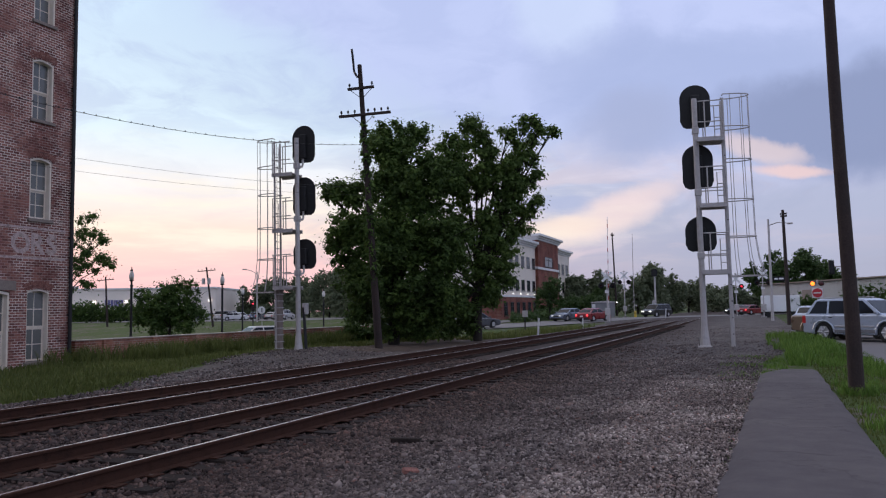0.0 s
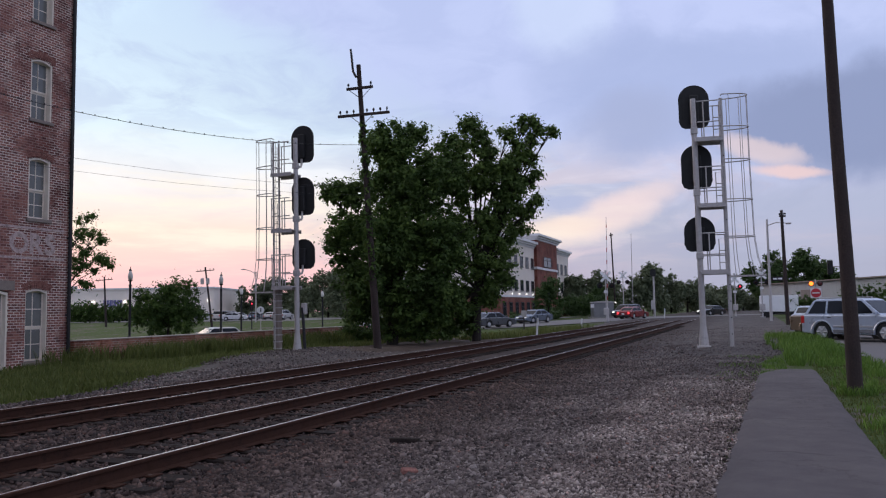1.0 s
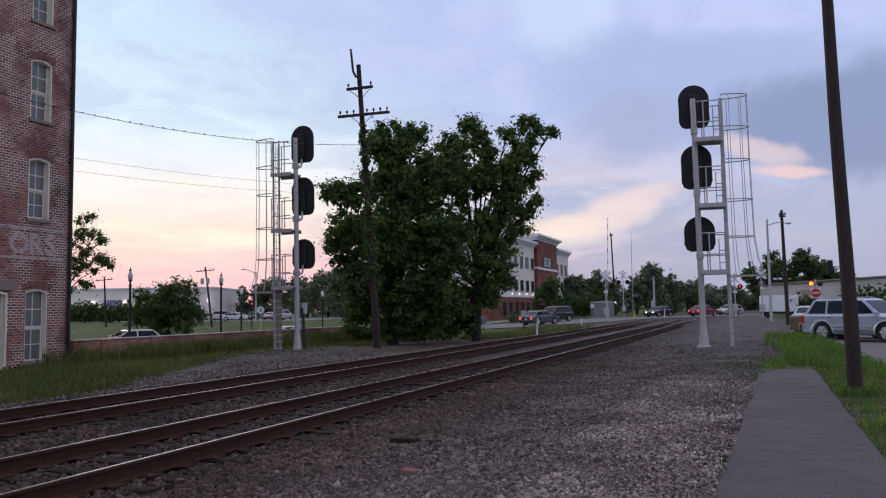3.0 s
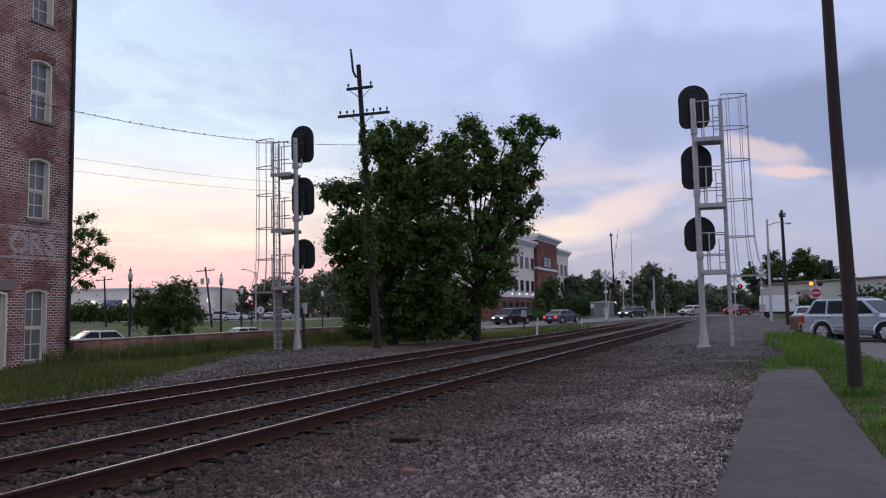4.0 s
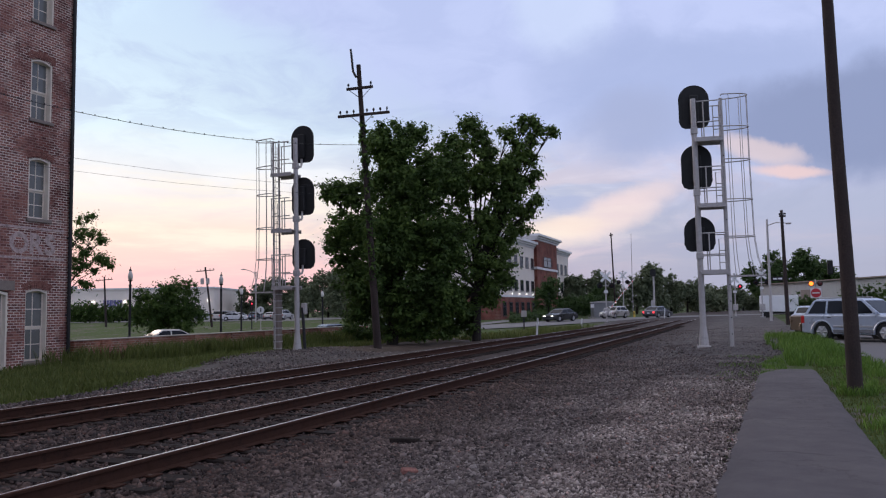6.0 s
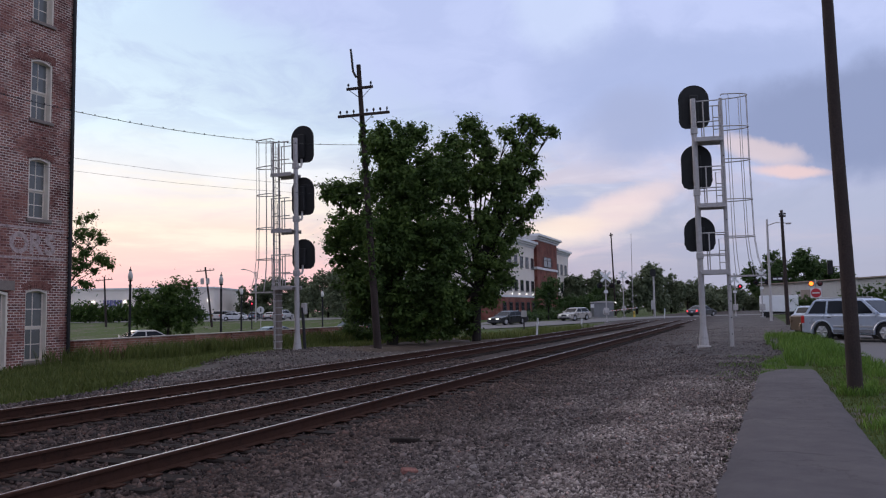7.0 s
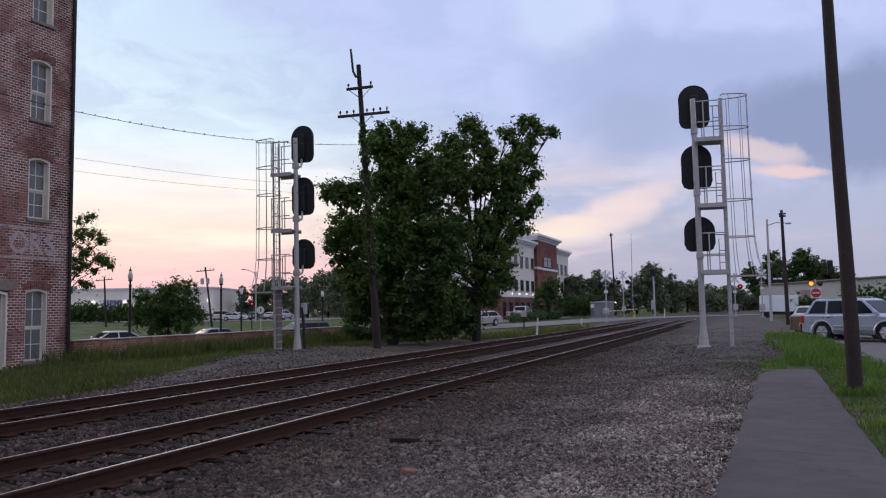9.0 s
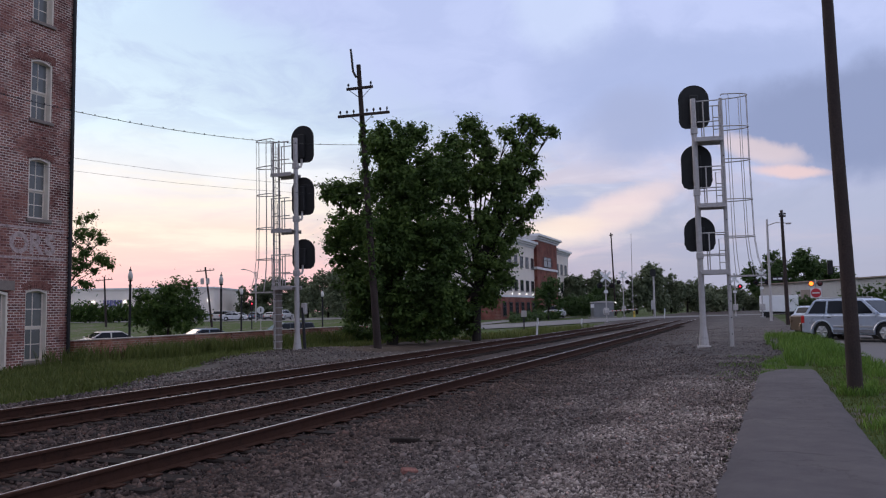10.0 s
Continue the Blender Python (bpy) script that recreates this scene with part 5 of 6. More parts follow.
def warehouse_west():
    root = empty("warehouse", pose(-150, 141, -1.3, 0, 0, 22), "long white flat-roofed store building behind the lawn", "building")
    part("wall", box(B(), (-60, 0, 0), (34.5, 30, 8.6)), M_STUCCO, root)
    part("parapet", box(B(), (-60.2, -0.25, 8.6), (34.7, 30.2, 9.0), 0.04), M_WHITE, root)
    part("roof_unit", box(B(), (-7, 6, 9.0), (-2, 10, 9.9), 0.05), M_STEEL, root)
    part("canopy", box(B(), (-8, -3.0, 3.6), (17, 0.0, 4.1), 0.05), M_WHITE, root)
    for x in (-7.5, 0, 8, 16.5):
        part("canopy_post", box(B(), (x - 0.15, -2.9, 0), (x + 0.15, -2.6, 3.6), 0.02), M_WHITE, root)
    part("shop_front", box(B(), (-6, -0.05, 0.1), (16, -0.01, 2.2)), M_DARKGLASS, root)
    blue = material("sign_blue", [(0.10, 0.10, 0.22), (0.14, 0.13, 0.28)], 0.6, scale=3, fine=20, bump=0)
    x = 8.6
    for w in (0.6, 0.5, 0.55, 0.25, 0.55, 0.5, 0.5):
        part("sign_bar", box(B(), (x, -0.12, 4.6), (x + w, -0.01, 6.2), 0.02), blue, root, "plain blue sign bar")
        x += w + 0.14
    lt = glow("lamp_white", (1.0, 0.93, 0.85), 1.6)
    for xx in (6.2, 13.6, 33.2):
        part("wall_lamp", box(B(), (xx - 0.28, -0.4, 5.5), (xx + 0.28, -0.02, 6.05), 0.08), lt, root, "lit wall lamp")


warehouse_west()


# car park behind the road
lot = grid_sheet("car_park", steps((-128, -72, 4)), steps((116, 165, 4)), lambda x, y: ground_z(x, y) + 0.02, M_ROAD)
tagged(lot, "grey asphalt car park", "car park", kind="structure")
for kind, paint, x, y, rz, lab in (
        ("suv", P_WHITE, -118.5, 141.0, 25, "white suv parked by the lawn"), ("pickup", P_GREY, -114.8, 142.6, 28, "grey pickup parked by the lawn"),
        ("sedan", P_WHITE, -110.6, 143.6, 20, "white sedan parked by the lawn"), ("suv", P_WHITE, -107.0, 146.0, 32, "white suv at the end of the row"),
        ("suv", P_CHAMPAGNE, -98.6, 131.0, 100, "pale suv in the car park"), ("sedan", P_WHITE, -95.6, 132.6, 96, "white sedan in the car park"),
        ("hatch", P_BLUEGREY, -92.6, 134.2, 98, "blue-grey hatchback in the car park"), ("sedan", P_CHAMPAGNE, -89.8, 135.4, 101, "pale sedan in the car park"),
        ("sedan", P_WHITE, -92.0, 126.0, 30, "white sedan facing the row of cars"), ("suv", P_WHITE, -83.6, 130.0, 97, "white suv in the car park")):
    vehicle(kind, paint, lab, pose(x, y, ground_z(x, y) + 0.03, 0, 0, rz), group="parked cars", cat="car")


# ---------------- level crossing ----------------
M_SIGNWHITE = material("sign_white", [(0.82, 0.82, 0.82), (0.88, 0.88, 0.88)], 0.5, scale=3, fine=30, bump=0)


def crossing_signal(x, y, rz, label, height=4.9, lit=-1, gate=True):
    """Post with a white crossbuck, a pair of lamps on black discs and a gate mechanism."""
    z0 = ground_z(x, y)
    root = empty("crossing_signal", pose(x, y, z0, 0, 0, rz), label, "crossing signal", "crossing signals")
    part("post", tube(B(), [(0, 0, -0.3), (0, 0, height)], [0.075, 0.065], 10), M_STEEL, root)
    for s in (-1, 1):
        part("crossbuck_blade", box(B(), (-0.72, -0.12, -0.13), (0.72, -0.09 - 0.012 * s, 0.13), 0.008, pose(0, 0, height - 0.55, 0, 45 * s, 0)), M_SIGNWHITE, root, "white crossbuck blade")
    part("lamp_arm", box(B(), (-0.75, -0.05, height - 1.55), (0.75, 0.05, height - 1.45), 0.01), M_STEEL, root)
    for i, s in enumerate((-1, 1)):
        d = part("lamp_disc", lathe(B(), [(0.30, -0.02), (0.31, 0), (0.30, 0.02)], 20, pose(s * 0.62, -0.12, height - 1.5, 90)), M_BLACK, root, "black round lamp backing")
        part("hood", lathe(B(), [(0.16, 0.0), (0.17, 0.3), (0.15, 0.3), (0.14, 0.02)], 14, pose(s * 0.62, -0.14, height - 1.5, 90)), M_BLACK, d)
        part("lens", lathe(B(), [(0.10, 0.02), (0.09, 0.05), (0.04, 0.07)], 14, pose(s * 0.62, -0.14, height - 1.5, 90)), M_REDLAMP if i == lit else M_LENS, d, "lit red lens" if i == lit else "")
    part("count_sign", box(B(), (-0.22, -0.11, height - 2.3), (0.22, -0.085, height - 2.0), 0.006), M_WHITE, root)
    part("base", box(B(), (-0.28, -0.28, -0.3), (0.28, 0.28, 0.14), 0.03), M_CONCRETE, root)
    if gate:
        part("gate_drive", box(B(), (-0.28, -0.3, 0.85), (0.28, 0.3, 1.6), 0.05), M_STEEL, root, "grey gate drive case")
        part("bell", lathe(B(), [(0.05, height), (0.16, height + 0.03), (0.14, height + 0.14), (0.04, height + 0.18)], 12), M_STEEL, root)
    return root


gate_post = crossing_signal(-14.75, 85.8, 12, "crossing signal with white crossbuck and a lowering gate", 5.5)
M_GATE = material("gate_white", [(0.62, 0.60, 0.58), (0.7, 0.68, 0.66)], 0.5, scale=3, fine=30, bump=0.05)
M_GATERED = material("gate_red", [(0.38, 0.03, 0.03), (0.45, 0.05, 0.04)], 0.5, scale=3, fine=30, bump=0.05)
gate_arm = part("gate_arm", box(B(), (0.0, -0.045, -0.045), (10.2, -0.005, 0.045), 0.01), M_GATE, gate_post, "long red and white gate arm")
for i in range(7):
    part("stripe", box(B(), (1.2 + i * 1.3, -0.05, -0.05), (1.65 + i * 1.3, 0.0, 0.05)), M_GATERED, gate_arm)
part("counterweight", box(B(), (-1.1, -0.12, -0.2), (-0.3, 0.12, 0.2), 0.03), M_STEEL, gate_arm)
crossing_signal(-17.6, 117.0, 12, "crossing signal with crossbuck beyond the road", 6.6)
crossing_signal(0.95, 99.5, 8, "crossing signal with white crossbuck beyond the tracks", 5.6)
crossing_signal(-2.1, 104.5, 8, "crossing signal with one red lamp lit", 5.3, lit=1)


def whip_mast(x, y, h, label):
    root = empty("antenna_mast", pose(x, y, ground_z(x, y)), label, "antenna")
    part("pole", tube(B(), [(0, 0, -0.3), (0, 0, h * 0.45), (0.05, 0, h)], [0.06, 0.05, 0.03], 8), M_STEEL, root)
    part("collar", bar(B(), (0, 0, 3.0), (0, 0, 3.2), 0.12), M_STEEL, root)


whip_mast(-16.4, 117.9, 12.2, "thin pale upright mast by the crossing")


M_HUT = material("dull_grey_paint", [(0.17, 0.17, 0.18), (0.23, 0.23, 0.24)], 0.6, scale=1.5, fine=20, bump=0.05)


def equipment_hut():
    root = empty("equipment_hut", pose(-20.2, 114.0, ground_z(-20.3, 114), 0, 0, 22), "grey steel railway equipment hut", "hut")
    part("body", box(B(), (-1.45, -1.1, 0.15), (1.45, 1.1, 2.15), 0.03), M_HUT, root)
    part("roof", prism(B(), [(-1.55, 2.15), (1.55, 2.15), (1.52, 2.25), (0, 2.36), (-1.52, 2.25)], -1.2, 1.2), M_STEEL, root, "pale low-pitched roof")
    part("door", box(B(), (0.4, -1.14, 0.25), (1.3, -1.1, 2.05), 0.01), M_HUT, root)
    part("notice", box(B(), (-1.9, -1.3, 1.45), (-1.4, -1.22, 1.95), 0.01), M_WHITE, root)
    part("base", box(B(), (-1.85, -1.2, -0.3), (1.85, 1.2, 0.15), 0.02), M_CONCRETE, root)
    lt = glow("lamp_white", (1.0, 0.93, 0.85), 1.6)
    part("lamp", box(B(), (1.6, -1.26, 2.05), (1.76, -1.1, 2.22), 0.03), lt, root, "lit white lamp")


equipment_hut()


def dwarf_signal():
    root = empty("railway_signal_post", pose(-14.0, 123.5, 0.05), "pale post with a single dark signal head", "railway signal")
    part("post", tube(B(), [(0, 0, -0.3), (0, 0, 6.4)], [0.16, 0.13], 10), M_STEEL, root)
    part("signal_head", prism(B(), background_plate(1.2, 0.9), -0.03, 0.03, pose(0, -0.3, 6.0)), M_BLACK, root)
    part("case", box(B(), (-0.45, -0.3, 1.0), (0.0, 0.2, 2.4), 0.03), M_STEEL, root)


dwarf_signal()


def marker_post(x, y, h, label):
    root = empty("marker_post", pose(x, y, ground_z(x, y), 0, 4, 0), label, "marker post")
    part("post", box(B(), (-0.055, -0.04, -0.2), (0.055, 0.04, h), 0.012), M_WHITE, root)
    part("cap", box(B(), (-0.065, -0.05, h), (0.065, 0.05, h + 0.05), 0.012), M_WHITE, root)


marker_post(-12.95, 49.4, 1.05, "white plastic marker post in the ballast")


marker_post(-10.6, 104.0, 1.15, "short white marker post at the crossing")
marker_post(-14.4, 70.5, 0.8, "low white marker post beside the far track")


def yellow_bollard():
    root = empty("bollard", pose(-15.6, 113.0, ground_z(-15.6, 113)), "short yellow bollard by the crossing", "bollard")
    part("post", lathe(B(), [(0.16, -0.2), (0.16, 0.75), (0.13, 0.85), (0.05, 0.9)], 12), material("yellow_paint", [(0.55, 0.38, 0.06), (0.65, 0.46, 0.08)], 0.6, scale=4, fine=30, bump=0.05), root)
    part("cap", lathe(B(), [(0.165, 0.55), (0.17, 0.6), (0.165, 0.65)], 12), M_IRON, root, "dark band")


yellow_bollard()


def notice_board():
    root = empty("notice_board", pose(-16.8, 60.2, ground_z(-16.8, 60.2), 0, 0, 20), "small grey notice on a dark post", "sign")
    part("post", box(B(), (-0.05, -0.05, -0.2), (0.05, 0.05, 1.3), 0.01), M_IRON, root)
    part("board", box(B(), (-0.2, -0.08, 1.25), (0.22, -0.03, 1.75), 0.015), M_STEEL, root)


notice_board()


# ---------------- near side of the tracks ----------------
lot2 = grid_sheet("parking_lot", steps((2.95, 6, 0.5), (6, 60, 6)), steps((12, 30, 0.8), (30, 90, 4)), lambda x, y: 0.008 - 0.13 * smooth(2.9, 3.9, x) * smooth(20, 26, y) * smooth(75, 60, y) + 0.008 * noise.noise((x, y, 0)) - 0.05 * smooth(3.5, 3.0, x + 0.5 * noise.noise((y * 0.5, 0, 2))), M_ASPHALT)
tagged(lot2, "grey asphalt parking lot", "parking lot", kind="structure")
vehicle("pickup", P_TAN, "tan pickup parked beside the silver suv", pose(4.4, 42.6, -0.125, 0, 0, -38), cat="pickup truck")
vehicle("sedan", P_SILVER, "pale silver sedan parked beyond the pickup", pose(3.55, 58.0, -0.08, 0, 0, 80), cat="car")


def wood_pole_lamp():
    utility_pole(2.45, 67.5, 8.95, -0.012, "dark wooden pole at the end of the lot", 0.25)
    root = empty("road_light", pose(1.5, 80.8, 0), "grey steel street light with a single arm", "street light")
    part("post", tube(B(), [(0, 0, -0.3), (0, 0, 9.6)], [0.14, 0.09], 10), M_STEEL, root)
    part("arm", tube(B(), [(0, 0, 9.0), (0.8, -0.2, 9.25), (1.7, -0.5, 9.1)], [0.05, 0.045, 0.04], 6), M_STEEL, root)
    part("lamp_head", box(B(), (1.6, -0.65, 9.0), (2.1, -0.35, 9.14), 0.03), M_STEEL, root)
    part("street_sign", box(B(), (0.15, -0.04, 3.75), (1.25, 0.0, 4.15), 0.01), M_IRON, root, "dark street name sign")
    for x0, x1 in ((0.3, 0.62), (0.7, 1.1)):
        part("sign_bar", box(B(), (x0, -0.052, 3.87), (x1, -0.04, 4.02)), M_WHITE, root)


wood_pole_lamp()


def no_entry_sign():
    root = empty("no_entry_sign", pose(3.70, 55.2, -0.14, 0, 0, -5), "red and white no entry sign under an amber flasher", "sign")
    part("post", bar(B(), (0, 0.04, -0.3), (0, 0.04, 3.2), 0.04, n=8), M_STEEL, root)
    part("plate", box(B(), (-0.32, -0.02, 2.04), (0.32, 0.0, 2.68), 0.02), M_WHITE, root)
    red = material("sign_red", [(0.42, 0.02, 0.03), (0.5, 0.03, 0.04)], 0.5, scale=4, fine=20, bump=0)
    d = part("disc", lathe(B(), [(0.29, 0.0), (0.29, 0.012)], 28, pose(0, -0.022, 2.36, 90)), red, root, "red disc")
    part("bar", box(B(), (-0.21, -0.05, 2.32), (0.21, -0.036, 2.40)), M_WHITE, d)
    part("lamp_arm", box(B(), (-0.42, 0.02, 2.86), (0.42, 0.08, 2.94), 0.01), M_STEEL, root)
    for i, s in enumerate((-1, 1)):
        h = part("flasher", lathe(B(), [(0.15, -0.16), (0.17, 0.0), (0.14, 0.02)], 18, pose(s * 0.25, -0.05, 2.95, 90)), M_BLACK, root, "black flasher housing")
        part("lens", lathe(B(), [(0.13, 0.03), (0.11, 0.06), (0.04, 0.08)], 16, pose(s * 0.25, -0.05, 2.95, 90)), M_LENS if i else M_AMBER, h, "" if i else "lit amber lens")


no_entry_sign()


def traffic_light():
    root = empty("traffic_light", pose(6.75, 66.8, 0), "dark traffic light hung from a steel mast arm", "traffic light")
    part("mast", tube(B(), [(0, 0, -0.3), (0, 0, 4.5)], [0.13, 0.09], 10), M_STEEL, root)
    part("arm", tube(B(), [(0, 0, 4.3), (-0.6, 0, 4.32), (-1.1, 0, 4.34)], [0.06, 0.05, 0.04], 8), M_STEEL, root)
    h = part("housing", box(B(), (-1.4, -0.2, 3.75), (-1.02, 0.15, 4.8), 0.03), M_BLACK, root)
    for i in range(3):
        part("visor", lathe(B(), [(0.13, 0.0), (0.14, 0.2), (0.12, 0.2)], 12, pose(-1.21, -0.2, 3.95 + i * 0.33, 90)), M_BLACK, h)


traffic_light()


M_SHED = material("weathered_metal_wall", [(0.30, 0.30, 0.30), (0.42, 0.42, 0.42), (0.36, 0.35, 0.34)], 0.75, scale=0.5, fine=9, bump=0.1)


def warehouse_east():
    """Long low pale metal shed."""
    a, b = Vector((1.2, 152.0, 0)), Vector((19.5, 113.0, 0))
    d = (b - a).normalized()
    ang = math.degrees(math.atan2(d.y, d.x))
    root = empty("metal_shed", pose(a.x, a.y, 0, 0, 0, ang), "long low pale metal shed with a dark roof edge", "building")
    L_ = (b - a).length
    n = 16
    for i in range(n):
        x0, x1 = L_ * 1.5 * i / n, L_ * 1.5 * (i + 1) / n
        q = B()
        box(q, (x0, 0, -0.2), (x1 - 0.04, 12, 4.95 + 0.002 * i), 0.015)
        part("wall_panel", q, M_SHED, root, "")
    part("roof", prism(B(), [(-0.4, 4.98), (L_ * 1.5 + 0.4, 4.98), (L_ * 1.5 + 0.4, 5.15), (-0.4, 5.15)], -0.5, 12.5), M_SILL, root, "dark roof edge")
    part("loading_door", box(B(), (14, -0.06, 0), (18, -0.01, 3.8), 0.02), M_SILL, root)


warehouse_east()


def box_trailer():
    root = empty("box_trailer", pose(2.6, 101.5, 0, 0, 0, 2), "white box trailer parked beyond the crossing", "trailer")
    part("body", box(B(), (-1.9, -1.2, 0.7), (2.2, 1.2, 2.6), 0.04), M_SIGNWHITE, root)
    part("chassis", box(B(), (-1.8, -1.0, 0.45), (2.1, 1.0, 0.7), 0.02), M_TRIM, root)
    for x in (-1.2, 1.4):
        for y in (-1.0, 1.0):
            w = part("wheel", lathe(B(), [(0.3, -0.12), (0.42, -0.1), (0.42, 0.1), (0.3, 0.12)], 16), M_TYRE, root)
            w.matrix_local = pose(x, y, 0.42, 90)


box_trailer()

# ---------------- more trees, hedges ----------------
tree(pose(-51.9, 60.7, -1.0), "round dark green street tree on the lawn", [(0, 3.4, 2.0, 0), (-1.6, 3.0, 1.7, 0), (1.6, 3.3, 1.6, 0), (0.2, 4.9, 1.1, 0), (-2.5, 4.3, 0.8, 0), (2.0, 4.9, 0.9, 0), (-1.0, 1.8, 1.6, 0), (1.2, 1.7, 1.5, 0), (2.7, 2.3, 0.9, 0), (-2.9, 2.2, 0.9, 0)], 11, 24000, 0.2, LEAF_DARK, (0.15, 1.2), per=26, shell=0.3)
tree(pose(-62.0, 56.5, -1.2), "open-branched tree beside the mill", [(3.0, 11.9, 0.7, 0), (2.6, 10.6, 0.8, 0), (4.0, 10.2, 0.6, 0), (4.7, 9.9, 0.4, 0), (3.0, 8.9, 0.9, 0), (4.4, 8.2, 0.55, 0), (5.3, 7.6, 0.5, 0), (3.0, 7.2, 1.0, 0), (0.5, 9, 2.0, 0), (0, 6.5, 2, 0), (3.2, 5.9, 0.6, 0)], 12, 13000, 0.22, LEAF_DARK, (0.22, 3.5), twig=0.5, per=18, shell=0.3)
east_specs = ((-29.5, 149, 3.8, 8.8, 21), (-32.0, 148.5, 3.0, 7.2, 61), (-28.0, 160, 3.6, 7.6, 22), (-22.6, 168, 4.2, 9.2, 23), (-19.4, 169, 4.0, 10.0, 24), (-17.0, 181, 4.2, 8.2, 25), (-14.0, 187, 4.2, 7.6, 26),
             (-10.7, 194, 4.6, 6.6, 62), (-7.0, 212, 4.8, 6.0, 63), (-2.6, 219, 5.0, 5.6, 64), (1.8, 178, 4.2, 10.4, 27), (5.6, 179, 4.8, 13.2, 28), (10.0, 181, 4.8, 13.6, 29), (13.8, 188, 4.2, 11.4, 30), (17.5, 194, 4.0, 8.6, 65), (24, 203, 4.5, 6.2, 66))
west_specs = ((-118, 170, 4.6, 8.8, 31), (-112, 169, 4.8, 9.4, 32), (-108, 172, 5.0, 10.2, 33), (-100, 166, 5.2, 9.8, 34), (-91, 160, 5.4, 10.8, 35), (-82, 152, 5.0, 10.4, 36), (-72, 146, 4.6, 9.8, 37), (-64, 138, 4.6, 11.0, 38), (-54, 128, 4.4, 10.4, 39), (-47, 118, 4.0, 9.2, 40))
for x, y, r, h, seed in east_specs + west_specs:
    rr = random.Random(seed)
    lobes = [(rr.uniform(-0.75, 0.75) * r, h * rr.uniform(0.12, 0.88), r * rr.uniform(0.28, 0.5), rr.uniform(-0.4, 0.4) * r) for _ in range(14)]
    # trees up to x = 1 take the leaf colour paled for haze
    tree(pose(x, y, ground_z(x, y)), "green broadleaf tree in the distance", lobes, seed, 9000, 0.5, LEAF_MID if x > 1 else LEAF_FAR_HAZE, (0.25, h * 0.3), twig=0.6, per=14, shell=0.3)


def far_woods(name, pts, height, seed, label):
    """A distant wood: one ragged mass of leaves along a line."""
    rng = np.random.default_rng(seed)
    c, r = [], []
    for a, b in zip(pts, pts[1:]):
        n = int(math.hypot(b[0] - a[0], b[1] - a[1]) * 9)
        for t in rng.uniform(0, 1, n):
            x, y = a[0] + (b[0] - a[0]) * t, a[1] + (b[1] - a[1]) * t + rng.normal() * 2
            top = height * (0.72 + 0.35 * noise.noise((x * 0.12, y * 0.12, 3)) + 0.12 * noise.noise((x * 0.5, y * 0.5, 8)))
            c.append((x, y, ground_z(x, y) + top * rng.uniform(0.05, 1.0)))
            r.append(rng.uniform(0.6, 1.3))
    # leaves in the colour that has distance haze mixed in
    ob = leaf_cloud(name, rng, np.array(c), np.array(r), len(c) * 22, 0.6, LEAF_FAR_HAZE, None)
    tagged(ob, label, "woods", kind="stuff")


far_woods("far_woods", [(-46, 215), (-20, 232), (10, 240), (45, 245)], 7.2, 91, "line of woods beyond the crossing, haze put into the leaf colour")
far_woods("west_woods", [(-140, 200), (-110, 196), (-86, 190), (-56, 172)], 9.0, 92, "line of trees beyond the car park, haze put into the leaf colour")


def hedge(x, y, w, h, seed, label, ang=64, leaves=4500, size=0.2, mat=None):
    rr = random.Random(seed)
    n = max(3, int(w / 0.9))
    lobes = [(-w / 2 + w * (i + 0.5) / n, h * rr.uniform(0.4, 0.6), h * rr.uniform(0.42, 0.55), rr.uniform(-0.3, 0.3)) for i in range(n)]
    return tree(pose(x, y, ground_z(x, y)), label, lobes, seed, leaves, size, mat or LEAF_MID, (0, 0), twig=0.3, per=40, shell=0.3, category="hedge", name="hedge", yaw=ang)


hedge(-25.6, 98, 24, 1.1, 41, "clipped hedge along the office lawn", 90, 9000, 0.22)
hedge(-30.0, 122, 16, 1.6, 42, "clipped hedge before the office", 90, 7000, 0.22)
hedge(-25.0, 128, 8, 3.6, 43, "tall shrubs beside the office", 40, 7000, 0.3)
hedge(5.6, 101, 3.2, 2.9, 44, "dark shrub before the metal shed", 0, 3500, 0.24, LEAF_DARK)
hedge(11.8, 97.5, 4.0, 3.9, 45, "dark shrub beside the metal shed", 0, 3500, 0.24, LEAF_DARK)
hedge(-117, 117, 16, 4.2, 46, "row of low trees before the store", 22, 7000, 0.4, LEAF_DARK)
hedge(-107, 122, 10, 3.2, 47, "row of shrubs before the store", 22, 5000, 0.4, LEAF_DARK)
hedge(-20.6, 44.5, 7, 1.5, 48, "undergrowth at the foot of the trees", 21, 7000, 0.18, LEAF_DARK)


